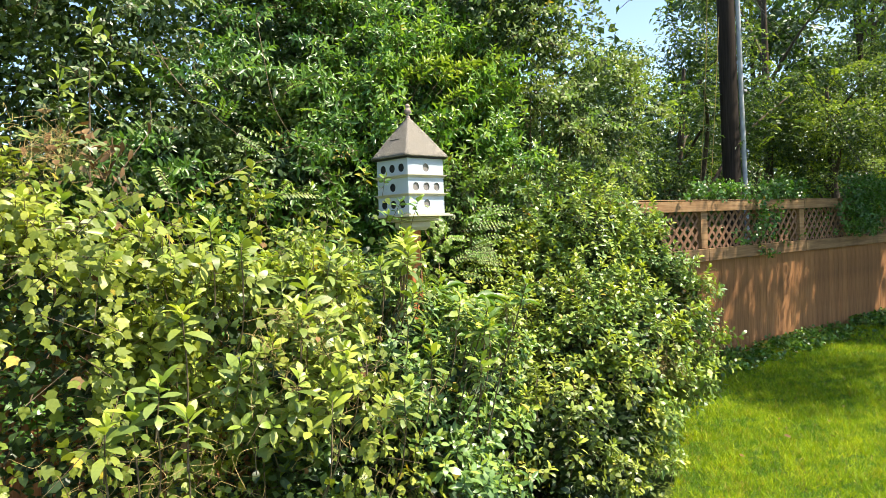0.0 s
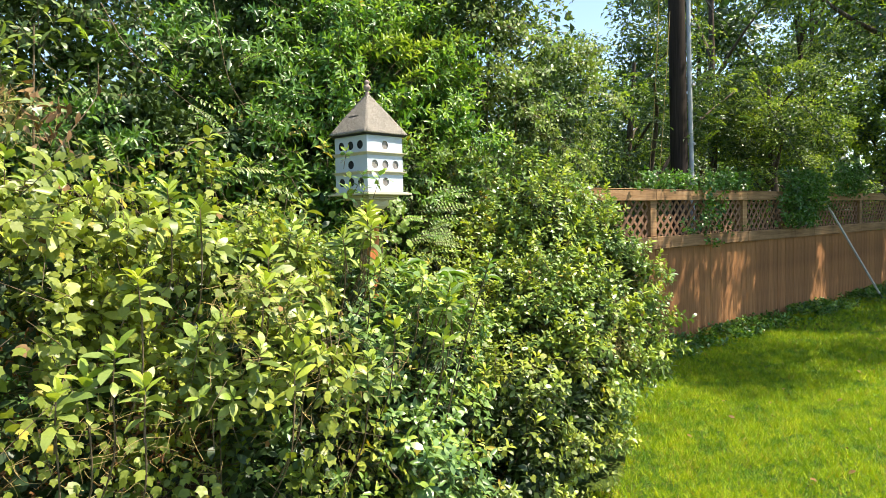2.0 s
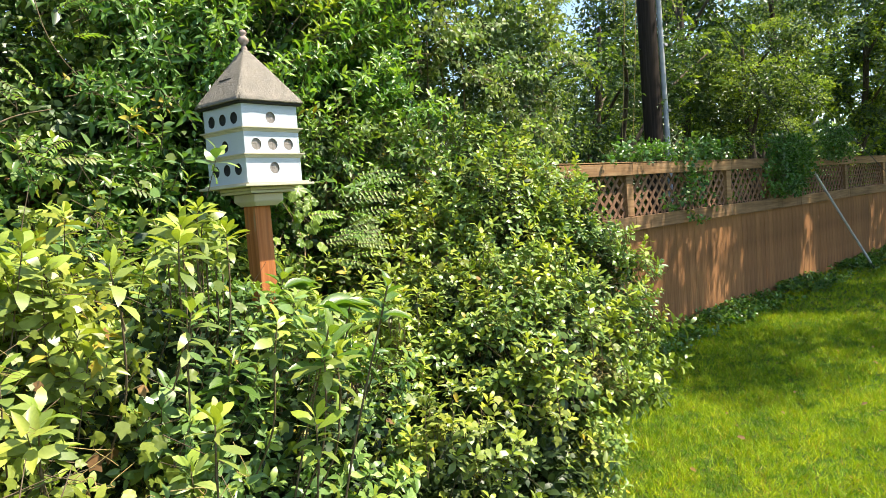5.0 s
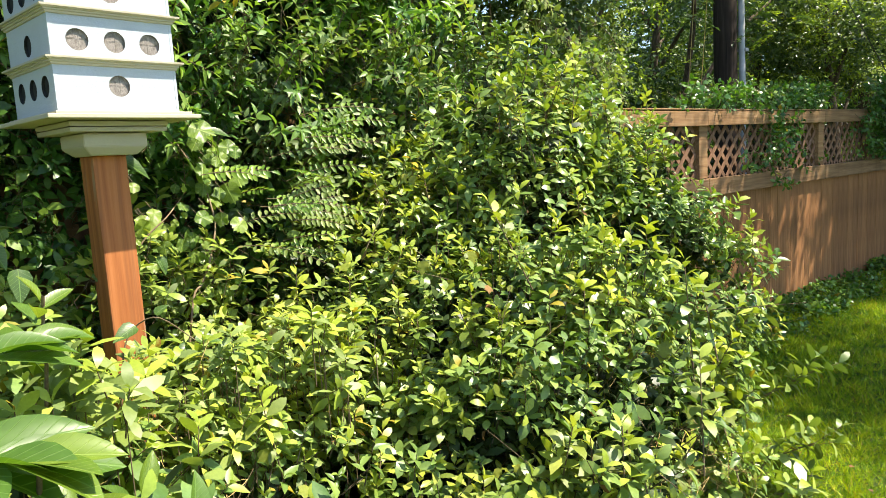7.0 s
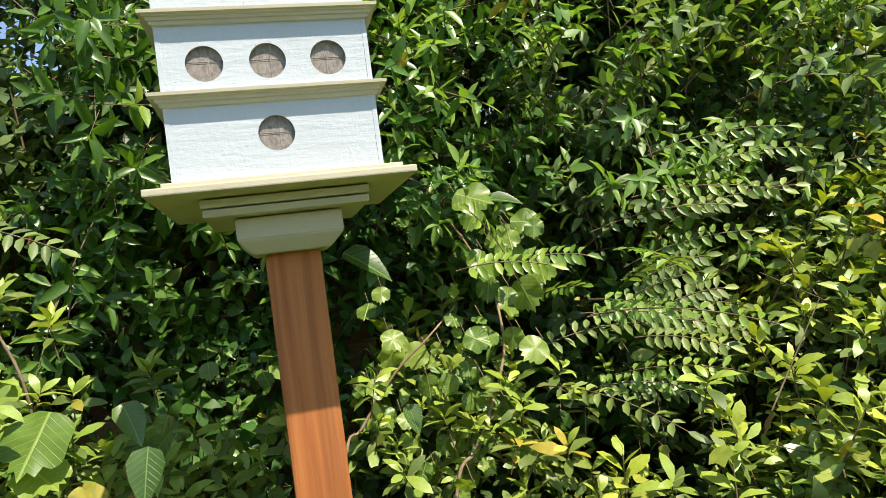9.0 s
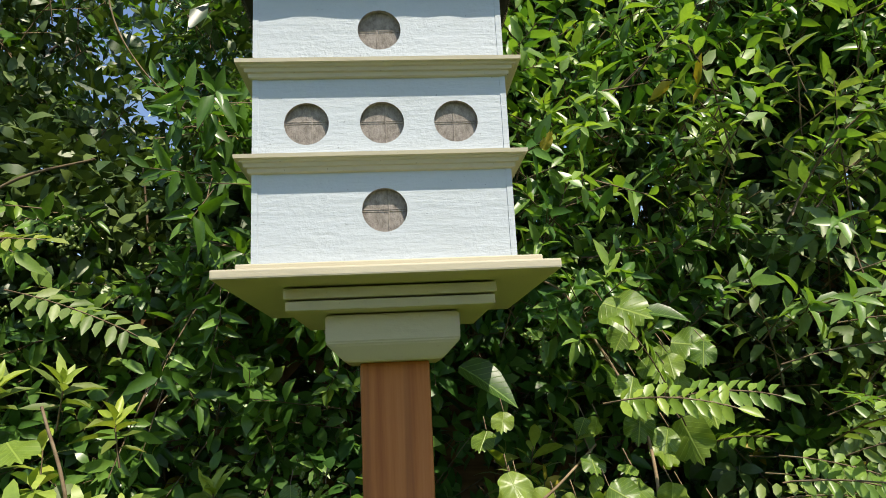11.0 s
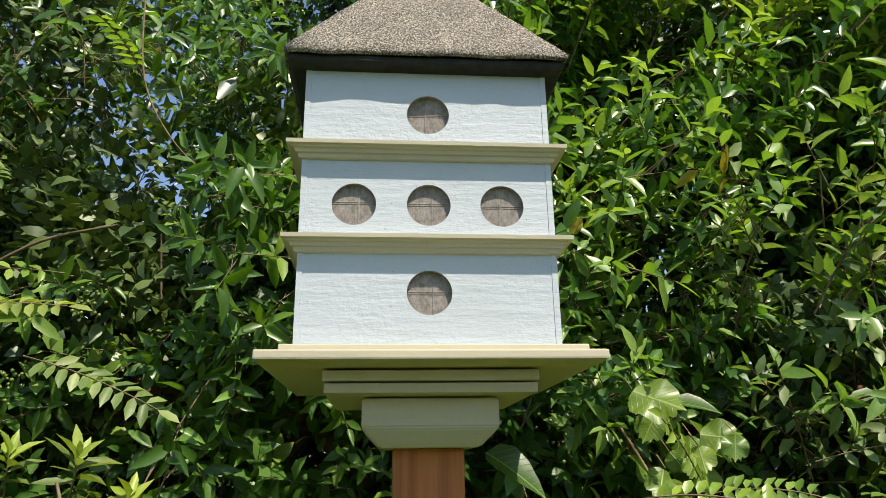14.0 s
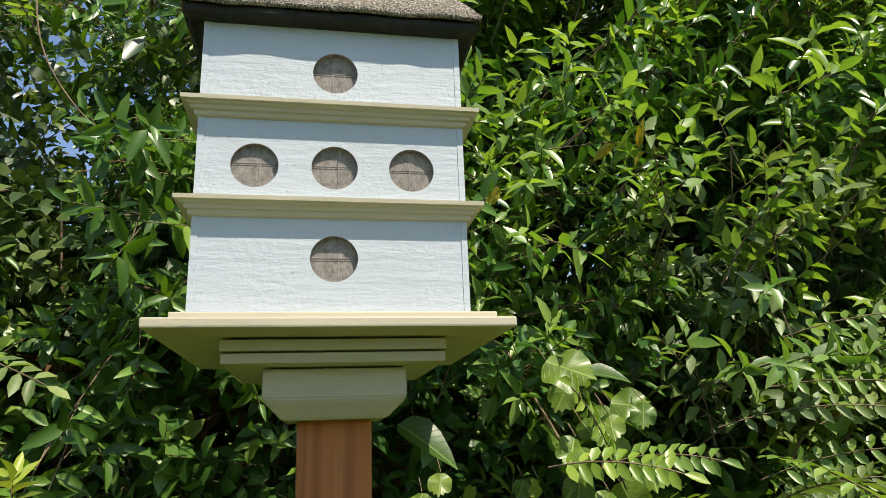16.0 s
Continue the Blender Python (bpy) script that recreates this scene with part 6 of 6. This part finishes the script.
def mimosa():
    th = empty("mimosa_tree", "feathery mimosa with flat sprays of leaves behind the fence", "tree", (0, 0, 0), 0, "woods behind the fence")
    tube("trunk", spline([(11.4, 5.6, -0.2), (11.3, 5.4, 1.6), (10.9, 5.0, 3.0), (10.2, 4.7, 3.6)], 6), 0.06, 0.02, BARK, th, 8)
    tube("limb", spline([(11.3, 5.4, 1.8), (12.2, 5.0, 3.0), (13.6, 4.6, 3.9)], 6), 0.04, 0.012, BARK, th, 7)
    f = Foliage()
    for a, b, n, w in (((8.6, 4.7, 3.25), (11.2, 4.7, 3.55), 30, 0.16), ((12.2, 4.7, 3.75), (14.6, 4.6, 4.4), 26, 0.14), ((12.1, 4.7, 3.0), (13.5, 4.6, 3.45), 12, 0.08), ((9.6, 4.8, 2.7), (11.2, 4.8, 2.95), 10, 0.2)):
        s = rng.random(n)[:, None]
        P = np.array(a) * (1 - s) + np.array(b) * s + rng.normal(size=(n, 3)) * np.array((0.12, 0.3, w))
        D = np.column_stack((rng.normal(scale=0.9, size=n), -0.3 + rng.normal(scale=0.6, size=n), 0.12 + rng.normal(scale=0.12, size=n)))
        f.frond(P, D, UP + 0 * P, rng.uniform(0.35, 0.65, n), 13, 0.085, 0.024, (rng.random(n) < 0.35).astype(int), DIAMOND, 0.35)
    f.build("mimosa_tree", th, TREE_MATS, None, "crown")


mimosa()


def fallen_leaves():
    me = mesh("fallen_leaf", *SIMPLE, [LEAF_DEAD])
    r = random.Random(9)
    for k in range(46):
        x, y = r.uniform(4.0, 10.0), r.uniform(0.8, 2.7)
        s = r.uniform(0.025, 0.055)
        ob = new("fallen_leaf", me)
        ob.matrix_world = pose(x, y, 0.045 + 0.01 * r.random(), r.uniform(-25, 25), r.uniform(-25, 25), r.uniform(0, 360)) @ Matrix.Diagonal((s * 0.6, s, s, 1))
        tagged(ob, "dry brown fallen leaf on the lawn", "leaf", "fallen leaves on the lawn")


fallen_leaves()


def hanging_stems():
    for pts in (((9.75, 4.4, 5.0), (9.6, 4.4, 3.6), (9.35, 4.4, 2.05)), ((10.1, 4.4, 4.6), (9.9, 4.4, 3.3), (9.7, 4.4, 2.2))):
        tagged(tube("liana", spline(pts, 5), 0.006, 0.004, DRY, None, 5), "thin pale vine stem hanging from the trees", "vine", "lianas")


hanging_stems()
fence_parts()
